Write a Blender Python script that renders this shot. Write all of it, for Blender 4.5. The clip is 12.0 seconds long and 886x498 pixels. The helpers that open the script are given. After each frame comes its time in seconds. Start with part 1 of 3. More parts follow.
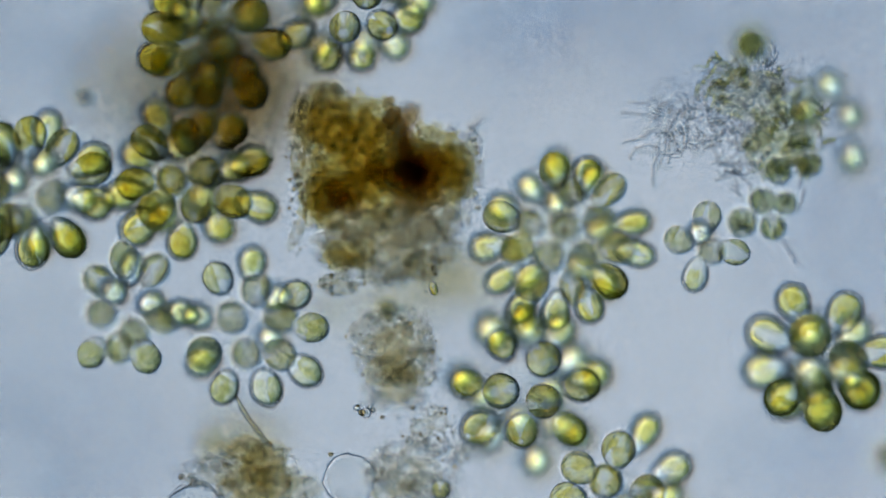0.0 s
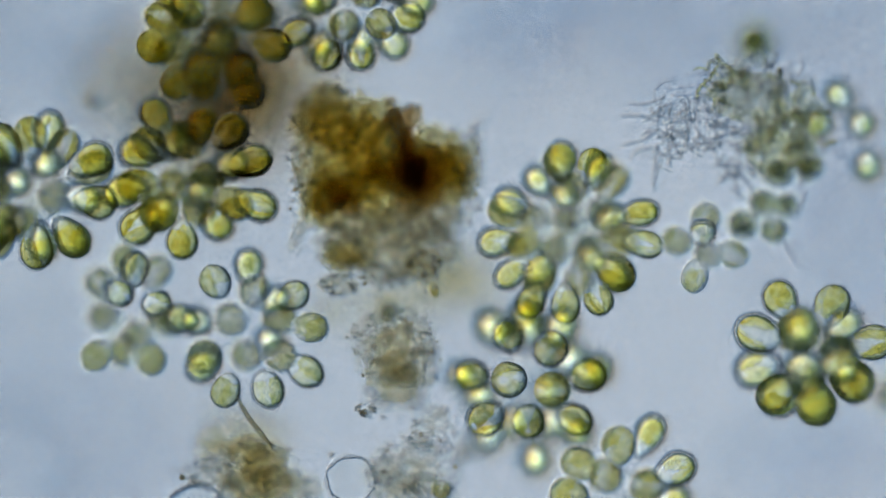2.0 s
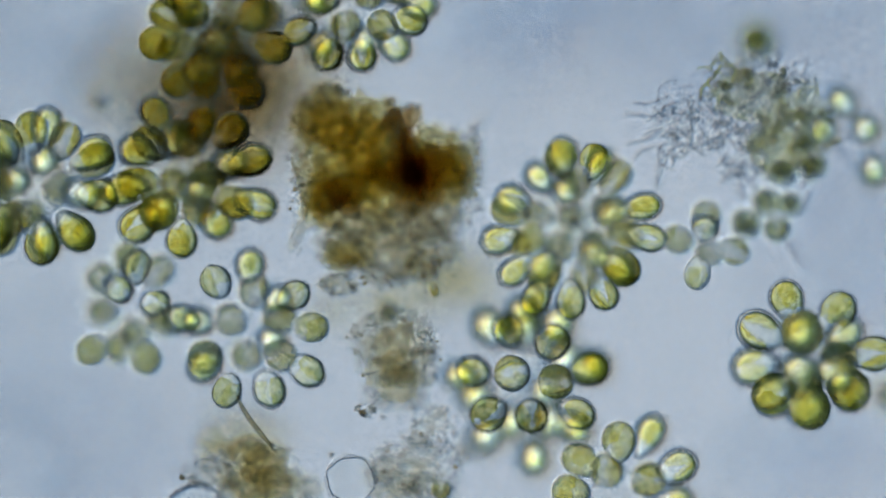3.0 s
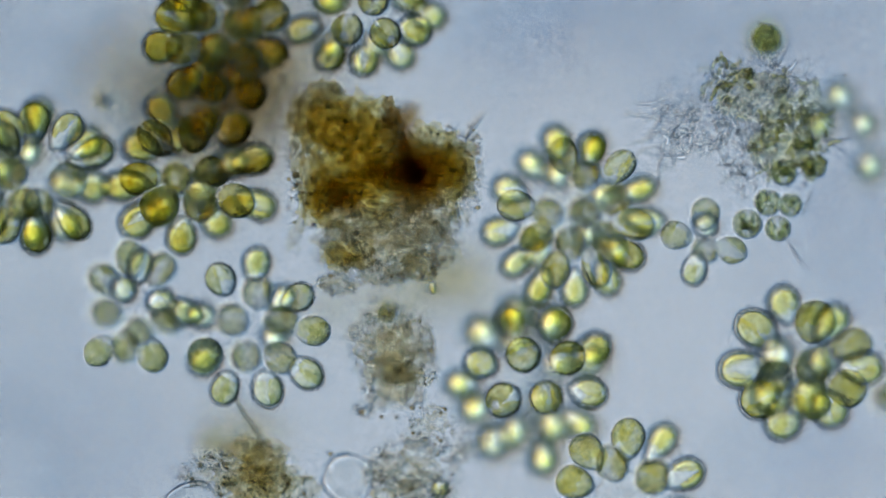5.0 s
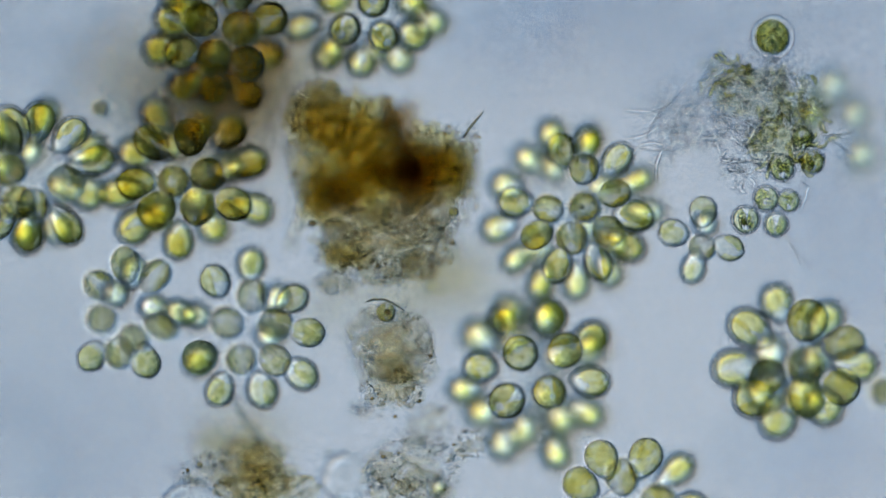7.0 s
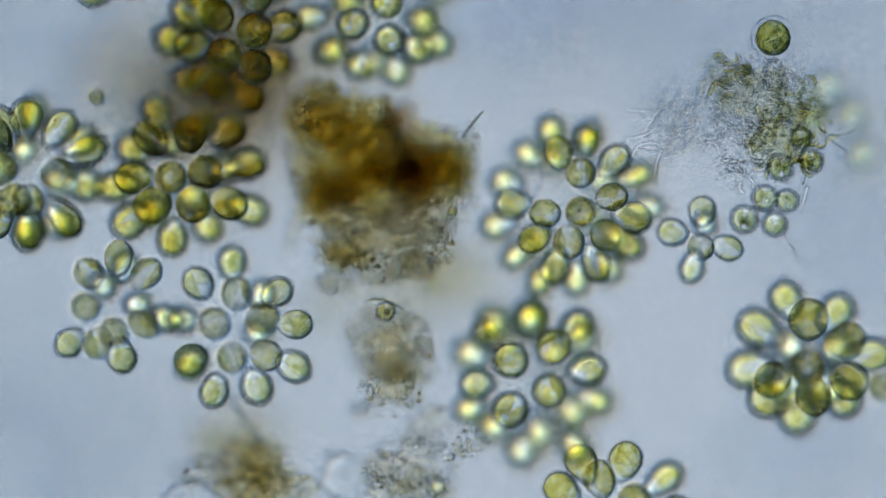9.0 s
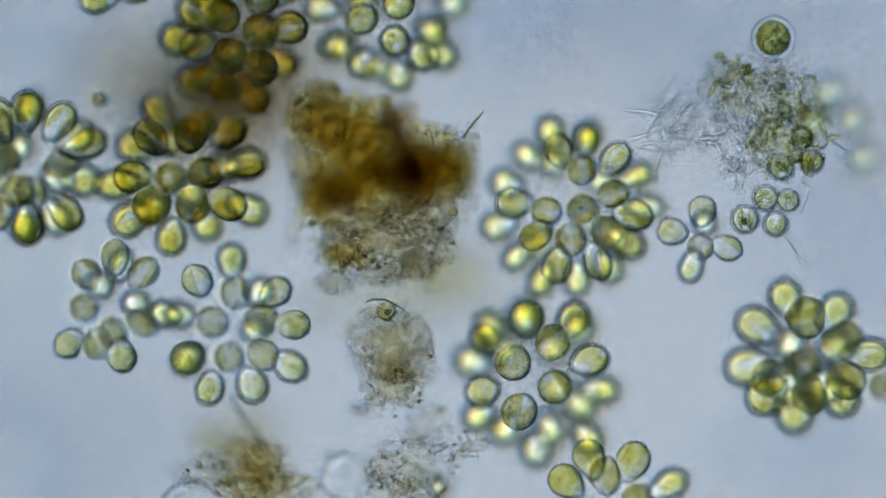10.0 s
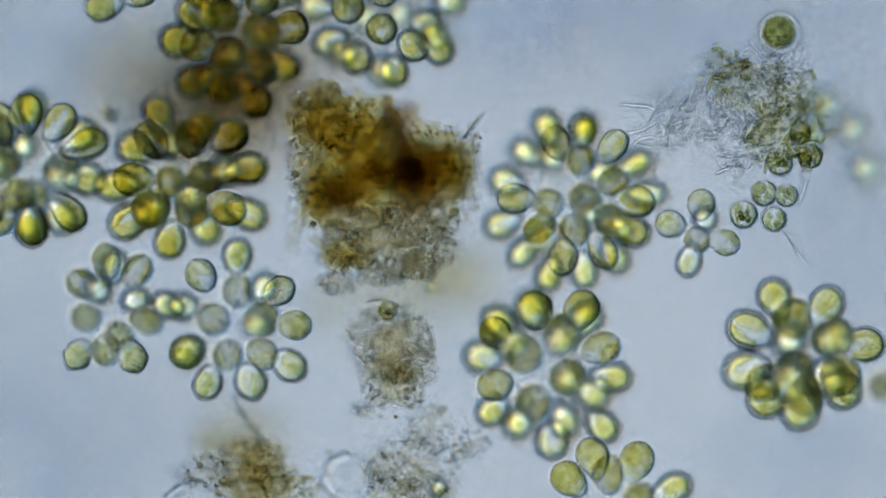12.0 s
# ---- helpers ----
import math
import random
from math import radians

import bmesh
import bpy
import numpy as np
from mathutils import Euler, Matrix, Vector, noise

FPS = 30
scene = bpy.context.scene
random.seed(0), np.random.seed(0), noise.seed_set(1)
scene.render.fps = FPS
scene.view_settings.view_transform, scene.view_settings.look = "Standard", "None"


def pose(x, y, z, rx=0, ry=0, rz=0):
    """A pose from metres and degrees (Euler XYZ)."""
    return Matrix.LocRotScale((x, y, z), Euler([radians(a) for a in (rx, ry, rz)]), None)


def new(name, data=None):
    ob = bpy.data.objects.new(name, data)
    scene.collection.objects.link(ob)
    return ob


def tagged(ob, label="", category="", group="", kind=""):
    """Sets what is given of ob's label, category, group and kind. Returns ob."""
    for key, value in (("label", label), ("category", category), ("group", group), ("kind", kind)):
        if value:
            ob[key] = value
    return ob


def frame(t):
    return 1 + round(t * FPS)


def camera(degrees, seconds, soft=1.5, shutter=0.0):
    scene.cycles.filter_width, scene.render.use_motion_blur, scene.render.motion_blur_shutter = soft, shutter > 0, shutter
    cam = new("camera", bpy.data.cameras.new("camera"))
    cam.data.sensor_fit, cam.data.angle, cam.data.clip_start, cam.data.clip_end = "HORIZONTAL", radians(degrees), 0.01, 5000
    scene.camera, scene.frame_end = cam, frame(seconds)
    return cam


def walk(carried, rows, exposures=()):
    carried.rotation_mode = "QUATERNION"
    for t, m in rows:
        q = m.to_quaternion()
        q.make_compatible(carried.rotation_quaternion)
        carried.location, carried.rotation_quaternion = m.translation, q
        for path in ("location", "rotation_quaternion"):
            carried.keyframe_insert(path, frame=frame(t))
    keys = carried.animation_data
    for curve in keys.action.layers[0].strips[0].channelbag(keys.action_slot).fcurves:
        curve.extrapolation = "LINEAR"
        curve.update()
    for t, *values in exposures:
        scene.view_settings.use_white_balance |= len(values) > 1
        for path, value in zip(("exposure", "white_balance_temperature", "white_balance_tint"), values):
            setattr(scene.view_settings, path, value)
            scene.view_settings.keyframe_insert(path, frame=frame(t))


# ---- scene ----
PX = 0.004  # four millimetres stand for about 0.15 micrometres of the real slide

cam = camera(1.0, 12.0, soft=1.5)
DIST = 784 * PX / math.tan(radians(0.5))
cam.data.dof.use_dof = True
cam.data.dof.focus_distance = DIST
cam.data.dof.aperture_fstop = 0.0162


def focus_rows():
    # the stage is racked up and down: the plane in focus climbs through the drop
    plane = ((0, -0.006), (0.5, -0.016), (1, -0.027), (2.2, -0.042), (3.2, -0.034), (4.0, -0.012), (4.8, 0.018), (5.6, 0.05), (6.4, 0.07),
             (7.2, 0.08), (8.0, 0.09), (8.8, 0.1), (9.8, 0.085), (11, 0.07), (12, 0.055))
    return [(t, pose(0, 0, DIST + z * 1000 * PX)) for t, z in plane]


walk(cam, focus_rows())

# ---- light: the microscope lamp below the slide ----
world = bpy.data.worlds.new("world")
scene.world = world
world.use_nodes = True
world.node_tree.nodes["Background"].inputs[0].default_value = (0.35, 0.45, 0.6, 1)
world.node_tree.nodes["Background"].inputs[1].default_value = 0.05
scene.view_settings.exposure = 0.0
scene.cycles.max_bounces, scene.cycles.transmission_bounces, scene.cycles.transparent_max_bounces = 48, 48, 96
scene.cycles.sampling_pattern = "TABULATED_SOBOL"


# ---- materials ----
def material(name):
    m = bpy.data.materials.new(name)
    m.use_nodes = True
    m.node_tree.nodes.clear()
    return m, m.node_tree.nodes, m.node_tree.links


def ramp(nodes, stops):
    r = nodes.new("ShaderNodeValToRGB")
    while len(r.color_ramp.elements) < len(stops):
        r.color_ramp.elements.new(0.5)
    for e, (p, c) in zip(r.color_ramp.elements, stops):
        e.position, e.color = p, (*c, 1)
    return r


def lamp_material():
    # glow of the condenser: a bright core on a wide blue field; the lens splits the colours of the core a little
    m, n, k = material("condenser_glow")
    out, em, mix = n.new("ShaderNodeOutputMaterial"), n.new("ShaderNodeEmission"), n.new("ShaderNodeCombineColor")
    tc = n.new("ShaderNodeTexCoord")

    def calc(kind, a, b=None):
        q = n.new("ShaderNodeMath")
        q.operation = kind
        for slot, v in zip(q.inputs, (a, b)):
            if v is None:
                continue
            if isinstance(v, (int, float)):
                slot.default_value = v
            else:
                k.new(v, slot)
        return q.outputs[0]

    def away(centre):
        q = n.new("ShaderNodeVectorMath")
        q.operation = "DISTANCE"
        k.new(tc.outputs["Object"], q.inputs[0])
        q.inputs[1].default_value = (*centre, 0)
        return q.outputs["Value"]

    wide = away((0, 0))
    for slot, peak, field, side in zip(mix.inputs, CORE, FIELD, (1, 0, -1)):
        r = away((CORE_AT[0] + side * SPLIT[0], CORE_AT[1] + side * SPLIT[1]))
        core = calc("MULTIPLY", calc("POWER", math.e, calc("MULTIPLY", calc("POWER", calc("DIVIDE", r, CORE_WIDTH), 2.0), -1.0)), peak)
        rim = calc("MINIMUM", 1.0, calc("MAXIMUM", 0.0, calc("DIVIDE", calc("SUBTRACT", 72.0, wide), 42.0)))
        k.new(calc("ADD", core, calc("MULTIPLY", rim, field)), slot)
    k.new(mix.outputs[0], em.inputs[0])
    em.inputs[1].default_value = LAMP_POWER
    k.new(em.outputs[0], out.inputs[0])
    return m


def clear_material(name, stops, ior, rough=0.0, scale=20.0, detail=3.0, bump=0.0, stretch=(1, 1, 1), spread=0.0):
    # see-through body whose colour varies with a noise fixed to it
    m, n, k = material(name)
    out, rf = n.new("ShaderNodeOutputMaterial"), n.new("ShaderNodeBsdfRefraction")
    tc, mp, no, cr = n.new("ShaderNodeTexCoord"), n.new("ShaderNodeMapping"), n.new("ShaderNodeTexNoise"), ramp(n, stops)
    oi, ad = n.new("ShaderNodeObjectInfo"), n.new("ShaderNodeVectorMath")
    ml = n.new("ShaderNodeVectorMath")
    ml.operation = "SCALE"
    ml.inputs[3].default_value = 0.0
    k.new(oi.outputs["Random"], ml.inputs[3])
    ml.inputs[0].default_value = (7, 11, 5)
    mp.inputs["Scale"].default_value = stretch
    k.new(tc.outputs["Object"], mp.inputs[0])
    k.new(mp.outputs[0], ad.inputs[0])
    k.new(ml.outputs[0], ad.inputs[1])
    k.new(ad.outputs[0], no.inputs["Vector"])
    no.inputs["Scale"].default_value, no.inputs["Detail"].default_value = scale / 4, detail
    # each object is a little darker or lighter than its neighbours
    shift = n.new("ShaderNodeMath")
    shift.operation = "MULTIPLY_ADD"
    k.new(oi.outputs["Random"], shift.inputs[0])
    shift.inputs[1].default_value = spread
    k.new(no.outputs[0], shift.inputs[2])
    level = n.new("ShaderNodeMath")
    level.operation = "SUBTRACT"
    k.new(shift.outputs[0], level.inputs[0])
    level.inputs[1].default_value = spread / 2
    k.new(level.outputs[0], cr.inputs[0])
    k.new(cr.outputs[0], rf.inputs[0])
    rf.inputs["IOR"].default_value, rf.inputs["Roughness"].default_value = ior, rough
    if bump:
        b, fine = n.new("ShaderNodeBump"), n.new("ShaderNodeTexNoise")
        fine.inputs["Scale"].default_value, fine.inputs["Detail"].default_value = max(120.0, scale) / 4, 4.0
        k.new(ad.outputs[0], fine.inputs["Vector"])
        b.inputs["Strength"].default_value, b.inputs["Distance"].default_value = bump, 0.016
        k.new(fine.outputs[0], b.inputs["Height"])
        k.new(b.outputs[0], rf.inputs["Normal"])
    k.new(rf.outputs[0], out.inputs[0])
    return m


CORE, FIELD = (2.33, 2.37, 2.38), (0.115, 0.195, 0.305)
CORE_AT, CORE_WIDTH, SPLIT = (-1.0, 0.6), 16.0, (2.6, -1.6)
LAMP_POWER = 0.989
CELL = clear_material("algal_cell", ((0.3, (0.98, 0.985, 0.95)), (0.7, (0.995, 0.995, 0.98))), 1.018, scale=14.0, bump=0.12)
PALE = clear_material("pale_cell", ((0.3, (0.975, 0.98, 0.95)), (0.7, (0.995, 0.995, 0.98))), 1.018, scale=14.0, bump=0.12)
OLIVE = clear_material("olive_cell", ((0.3, (0.96, 0.955, 0.87)), (0.7, (0.985, 0.98, 0.93))), 1.018, scale=14.0, bump=0.12)
CYTOPLASM = clear_material("cytoplasm", ((0.3, (0.985, 0.987, 0.965)), (0.7, (0.998, 0.998, 0.985))), 1.028, scale=14.0, bump=0.15)
DENSE = clear_material("dense_cell", ((0.3, (0.80, 0.83, 0.58)), (0.7, (0.91, 0.92, 0.74))), 1.06, scale=60.0, bump=0.3)
PLATE = clear_material("chloroplast", ((0.34, (0.89, 0.855, 0.54)), (0.48, (0.98, 0.952, 0.68)), (0.64, (0.995, 0.985, 0.87))), 1.008, 0.0, 80.0, 5.0, 0.9, spread=0.2)
PLATE_FAINT = clear_material("faint_chloroplast", ((0.36, (0.84, 0.86, 0.62)), (0.6, (0.98, 0.985, 0.88))), 1.008, 0.0, 90.0, 5.0, 0.9, spread=0.2)
PLATE_PALE = clear_material("pale_chloroplast", ((0.34, (0.86, 0.86, 0.63)), (0.48, (0.97, 0.96, 0.79)), (0.64, (0.99, 0.985, 0.91))), 1.008, 0.0, 80.0, 5.0, 0.9, spread=0.2)
PLATE_OLIVE = clear_material("olive_chloroplast", ((0.34, (0.85, 0.79, 0.42)), (0.48, (0.96, 0.92, 0.59)), (0.64, (0.985, 0.965, 0.78))), 1.008, 0.0, 80.0, 5.0, 0.9, spread=0.2)
THREAD = clear_material("mucilage", ((0.3, (0.98, 0.98, 0.98)), (0.7, (0.995, 0.995, 0.99))), 1.012)
HUMUS = clear_material("humus", ((0.3, (0.885, 0.845, 0.68)), (0.5, (0.952, 0.926, 0.81)), (0.7, (0.985, 0.972, 0.90))), 1.004, 0.0, 45.0, 6.0, 0.12)
TAR = clear_material("dark_humus", ((0.3, (0.66, 0.57, 0.42)), (0.6, (0.82, 0.75, 0.60))), 1.004, 0.0, 40.0, 6.0, 0.12)
SILT = clear_material("silt", ((0.3, (0.92, 0.90, 0.84)), (0.6, (0.98, 0.975, 0.955))), 1.004, 0.0, 60.0, 6.0, 0.25)
HAZE = clear_material("grey_humus", ((0.3, (0.89, 0.86, 0.74)), (0.6, (0.97, 0.96, 0.92))), 1.004, 0.0, 50.0, 5.0, 0.2)
HAZE_DEEP = clear_material("deep_humus", ((0.3, (0.86, 0.825, 0.75)), (0.7, (0.93, 0.91, 0.86))), 1.01, 0.0, 30.0, 4.0)
# grey tint that stands in for the fall-off of lamp light towards the edges
DIM_SHEET = clear_material("dim_sheet", ((0.3, (0.94, 0.952, 0.968)), (0.7, (0.958, 0.966, 0.976))), 1.004, 0.0, 12.0, 3.0)
GRAIN = clear_material("grain", ((0.3, (0.95, 0.945, 0.915)), (0.6, (0.985, 0.985, 0.975))), 1.028)
DARK_GRAIN = clear_material("brown_grain", ((0.3, (0.58, 0.49, 0.33)), (0.6, (0.86, 0.80, 0.65))), 1.034)
THREAD_DARK = clear_material("fibre", ((0.3, (0.62, 0.60, 0.50)), (0.7, (0.82, 0.80, 0.70))), 1.06, scale=60.0)
FILAMENT = clear_material("filament", ((0.3, (0.985, 0.985, 0.975)), (0.7, (0.995, 0.995, 0.99))), 1.036)
FILAMENT_OLIVE = clear_material("olive_filament", ((0.3, (0.93, 0.91, 0.68)), (0.7, (0.98, 0.97, 0.88))), 1.05)
FLAKE = clear_material("mineral_flake", ((0.3, (0.95, 0.95, 0.93)), (0.7, (0.99, 0.99, 0.98))), 1.05, 0.0, 50.0, 4.0, 0.1)
SLIME = clear_material("slime", ((0.3, (0.965, 0.955, 0.83)), (0.7, (0.99, 0.985, 0.95))), 1.004, 0.0, 30.0, 5.0, 0.2)
DROPLET = clear_material("oil_droplet", ((0.3, (0.93, 0.94, 0.76)), (0.7, (0.98, 0.98, 0.92))), 1.05)
VESICLE = clear_material("vesicle", ((0.3, (0.96, 0.97, 0.97)), (0.7, (0.99, 0.99, 0.98))), 1.04)
GLASS = clear_material("slide_glass", ((0.3, (0.99, 0.995, 0.995)), (0.7, (1, 1, 1))), 1.12)
FAR_CELL = clear_material("far_cell", ((0.3, (0.95, 0.94, 0.82)), (0.7, (0.98, 0.98, 0.92))), 1.004, scale=14.0)
# index below that of water, so this shell bends light into a bright ring
HALO_SHELL = clear_material("mucilage_sheath", ((0.3, (0.99, 0.99, 0.985)), (0.7, (0.998, 0.998, 0.995))), 0.991)
HUB = clear_material("jelly", ((0.3, (0.975, 0.975, 0.96)), (0.7, (0.995, 0.995, 0.985))), 1.004, 0.0, 40.0, 4.0)
WATER = clear_material("vesicle_water", ((0.3, (0.99, 0.99, 0.99)), (0.7, (1, 1, 1))), 0.962)


# ---- mesh helpers ----
def mesh_of(name, bm, mat, smooth=True):
    me = bpy.data.meshes.new(name)
    bm.to_mesh(me)
    bm.free()
    me.materials.append(mat)
    if smooth:
        for p in me.polygons:
            p.use_smooth = True
    return me


def part(name, data, mat, parent, label=""):
    me = data if isinstance(data, bpy.types.Mesh) else mesh_of(name, data, mat)
    ob = new(name, me)
    ob.parent = parent
    if label:
        tagged(ob, label)
    return ob


def thing(name, label, category, group="", kind=""):
    ob = new(name)
    return tagged(ob, label, category, group, kind)


def egg_bmesh(width, length, taper, point, wobble, seed, tail=0.0):
    # an egg: round outer end at +z, narrower inner end at -z that may draw out into a tail
    bm = bmesh.new()
    bmesh.ops.create_uvsphere(bm, u_segments=28, v_segments=20, radius=1.0)
    for v in bm.verts:
        z = v.co.z
        w = 1 + taper * z * (1 - 0.35 * abs(z))
        if z > 0.4:
            w *= 1 - point * (z - 0.4)
        if z < -0.1:
            w *= 1 - 0.5 * min(tail, 1.0) * ((-z - 0.1) / 0.9) ** 0.8
            z *= 1 + tail * (-z - 0.1) * 0.9
        q = 1 + wobble * noise.noise(v.co * 1.1 + Vector((seed * 3.1, seed, 0)))
        v.co = Vector((v.co.x * w * width * q, v.co.y * w * width * q, z * length * q))
    return bm


def egg_at(width, length, taper, point, az, z, tail=0.0):
    w = 1 + taper * z * (1 - 0.35 * abs(z))
    if z > 0.4:
        w *= 1 - point * (z - 0.4)
    r = math.sqrt(max(0.0, 1 - z * z)) * w * width
    if z < -0.1:
        r *= 1 - 0.5 * min(tail, 1.0) * ((-z - 0.1) / 0.9) ** 0.8
        z *= 1 + tail * (-z - 0.1) * 0.9
    return Vector((math.cos(az) * r, math.sin(az) * r, z * length))


def plate_bmesh(width, length, taper, point, seed, cover=1.0, tail=0.0):
    # one of the two chloroplasts of a cell: a long thick plate against one side of the wall, thin and wavy at its rim
    rng = random.Random(seed)
    bm = bmesh.new()
    reach, low, high = rng.uniform(1.15, 1.5) * cover, -0.78 * rng.uniform(0.6, 1.0) * min(cover, 1.1), rng.uniform(0.93, 0.985)
    thick, rows, cols = rng.uniform(0.22, 0.42), 13, 15
    outer, inner = [], []
    for j in range(rows):
        for lay in (outer, inner):
            lay.append([])
        for i in range(cols):
            u, w = -1 + 2 * i / (cols - 1), j / (rows - 1)
            z = low + (high - low) * w
            wave = 1 + 0.2 * noise.noise(Vector((z * 2.0, 3 * (u > 0), seed))) + 0.06 * noise.noise(Vector((z * 7, 3 * (u > 0), seed)))
            lift = 0.14 * noise.noise(Vector((u * 2.0, seed, 0))) * abs(1 - 2 * w)
            az, z = u * min(1.62, reach * wave * (1 - 0.3 * (1 - w) ** 4 + 0.3 * w ** 3)), max(-0.93, min(z + lift * (1 - w), 0.99))
            deep = 0.015 + thick * max(0.0, (1 - u * u) * (1 - (2 * w - 1) ** 4)) ** 0.6 * (1 + 0.35 * noise.noise(Vector((u * 2.5, w * 4, seed + 5))))
            p = egg_at(width, length, taper, point, az, z, tail) * 0.95
            outer[-1].append(bm.verts.new(p))
            inner[-1].append(bm.verts.new(Vector((p.x * (1 - deep), p.y * (1 - deep), p.z * (1 - 0.5 * deep)))))
    for j in range(rows - 1):
        for i in range(cols - 1):
            for q, flip in ((outer, 0), (inner, 1)):
                f = [q[j][i], q[j][i + 1], q[j + 1][i + 1], q[j + 1][i]]
                bm.faces.new(f[::-1] if flip else f)
    rim = [(0, i) for i in range(cols)] + [(j, cols - 1) for j in range(1, rows)] + [(rows - 1, i) for i in range(cols - 2, -1, -1)] + [(j, 0) for j in range(rows - 2, 0, -1)]
    for (a, b), (c, d) in zip(rim, rim[1:] + rim[:1]):
        bm.faces.new((outer[c][d], outer[a][b], inner[a][b], inner[c][d]))
    return bm


def tube(bm, points, radii, sides=6):
    rings = []
    for i, p in enumerate(points):
        a = points[max(i - 1, 0)]
        b = points[min(i + 1, len(points) - 1)]
        q = (Vector(b) - Vector(a)).to_track_quat("Z", "Y")
        rings.append([bm.verts.new(Vector(p) + q @ Vector((math.cos(6.2832 * s / sides) * radii[i], math.sin(6.2832 * s / sides) * radii[i], 0))) for s in range(sides)])
    for r, q in zip(rings, rings[1:]):
        for s in range(sides):
            bm.faces.new((r[s], r[(s + 1) % sides], q[(s + 1) % sides], q[s]))
    bm.faces.new(list(reversed(rings[0])))
    bm.faces.new(rings[-1])


def lump_bmesh(r, flat, rough, seed, level=3):
    bm = bmesh.new()
    bmesh.ops.create_icosphere(bm, subdivisions=level, radius=1.0)
    for v in bm.verts:
        d = v.co.copy()
        q = 1 + rough * noise.noise(d * 1.7 + Vector((seed, 0, 0))) + 0.5 * rough * noise.noise(d * 4.5 + Vector((0, seed, 0))) + 0.25 * rough * noise.noise(d * 10 + Vector((0, 0, seed)))
        v.co = Vector((d.x * r[0] * q, d.y * r[1] * q, d.z * r[2] * flat * q)) * PX
    return bm


# ---- large structure: condenser below, glass slide ----
def build_setting():
    bm = bmesh.new()
    bmesh.ops.create_circle(bm, cap_ends=True, segments=96, radius=75.0)
    ob = new("backdrop", mesh_of("backdrop", bm, lamp_material(), False))
    ob.location = (17, -10, -240)
    tagged(ob, "bluish white glowing condenser lens far below the slide", "lamp", kind="structure")
    bm = bmesh.new()
    bmesh.ops.create_cube(bm, size=1.0)
    for v in bm.verts:
        v.co = Vector((v.co.x * 12, v.co.y * 8, v.co.z * 0.3))
    bmesh.ops.bevel(bm, geom=bm.edges[:], offset=0.04, segments=2, affect="EDGES")
    ob = new("floor", mesh_of("floor", bm, GLASS, False))
    ob.location = (0, 0, -3.2)
    tagged(ob, "clear glass microscope slide under the water", "glass slide", kind="structure")


build_setting()


# ---- colonies ----
CELLS_G = (
    (-53, -4, 119), (9, 0, 129), (-12, -54, 117), (53, -43, 109), (64, 24, 108), (9, 67, 110), (-29, 99, 71), (70, 83, 61),
    (101, -16, 73), (36, -98, 69), (-34, -103, 69), (-109, 7, 60), (-37, 121, -45), (129, -11, -30), (22, 113, 6), (-77, 78, -66),
    (-72, -49, 94), (92, -69, 11), (111, 43, -47), (5, -135, -25), (-132, -40, -25), (-117, 33, -40), (-97, -92, -25), (61, -117, -25),
    (-57, -137, -25),
)
CELLS_H = (
    (-23, 44, 110), (55, 48, 109), (26, -25, 100), (-48, -39, 108), (-50, 99, 48), (30, 103, 61), (-93, 19, 72), (102, -9, 70),
    (103, 67, 44), (53, -78, -71), (-13, -97, -72), (-85, -64, -64), (-88, 68, -50), (-118, -22, -24), (-48, -117, -24), (42, -137, -24),
    (97, -67, -31),
)
CELLS_J = (
    (16, -10, 103), (-50, -29, 88), (18, 70, 64), (18, -63, 86), (79, -44, 49), (83, 31, 77), (-82, 52, 1), (-106, -20, -7),
    (-72, -70, 12), (53, 66, -38), (-33, 97, -30), (-27, -107, -25), (110, -10, -21), (55, -85, -28), (40, -5, -97), (-40, 5, -97),
)
CELLS_D = (
    (-27, 4, 108), (32, 17, 101), (14, -43, 95), (-56, -46, 76), (-65, 71, 55), (3, 80, 74), (75, 84, 3), (-91, -1, 55),
    (77, -37, 65), (-15, -106, 9), (110, 28, -13), (48, -82, -46), (-90, -78, 4), (120, -50, -21), (-55, 110, -21), (-90, 45, -39),
    (-115, -20, -21),
)
CELLS_A = (
    (-48, 31, 94), (-25, -36, 95), (31, -46, 89), (-81, -26, 61), (72, 32, 66), (-25, -89, 30), (-92, 30, 20), (-77, -84, 0),
    (40, -101, -13), (81, -29, -56), (-117, -20, -1), (20, 15, 102), (15, 75, 72), (-35, 90, 8), (60, 100, 4),
)
CELLS_B = (
    (-47, -39, 106), (21, -50, 94), (-115, -34, 20), (-11, -98, 21), (78, -50, 58), (-68, -84, 16), (55, -92, 5), (113, -28, 5),
    (2, 10, 115), (-63, 15, 19), (77, 5, 17), (-13, 75, 86), (42, 85, 13),
)
CELLS_C = (
    (-4, -47, 105), (9, 97, 27), (65, 74, 30), (108, 29, 14), (100, -32, -41), (59, -86, 22), (-7, -101, 3), (-37, 87, 22),
    (-30, -44, 103), (53, -5, 102), (-47, 15, 104), (-82, -70, 8), (-107, 5, 8), (-87, 75, 5),
)
CELLS_E = (
    (-7, 85, 33), (45, 65, 42), (-54, 48, 49), (-50, -10, 74), (-63, -79, -2), (31, -86, 6), (6, -47, 74), (56, -21, 66),
    (-17, 29, -83), (48, 8, -75), (13, 70, -55), (-17, -70, 54),
)
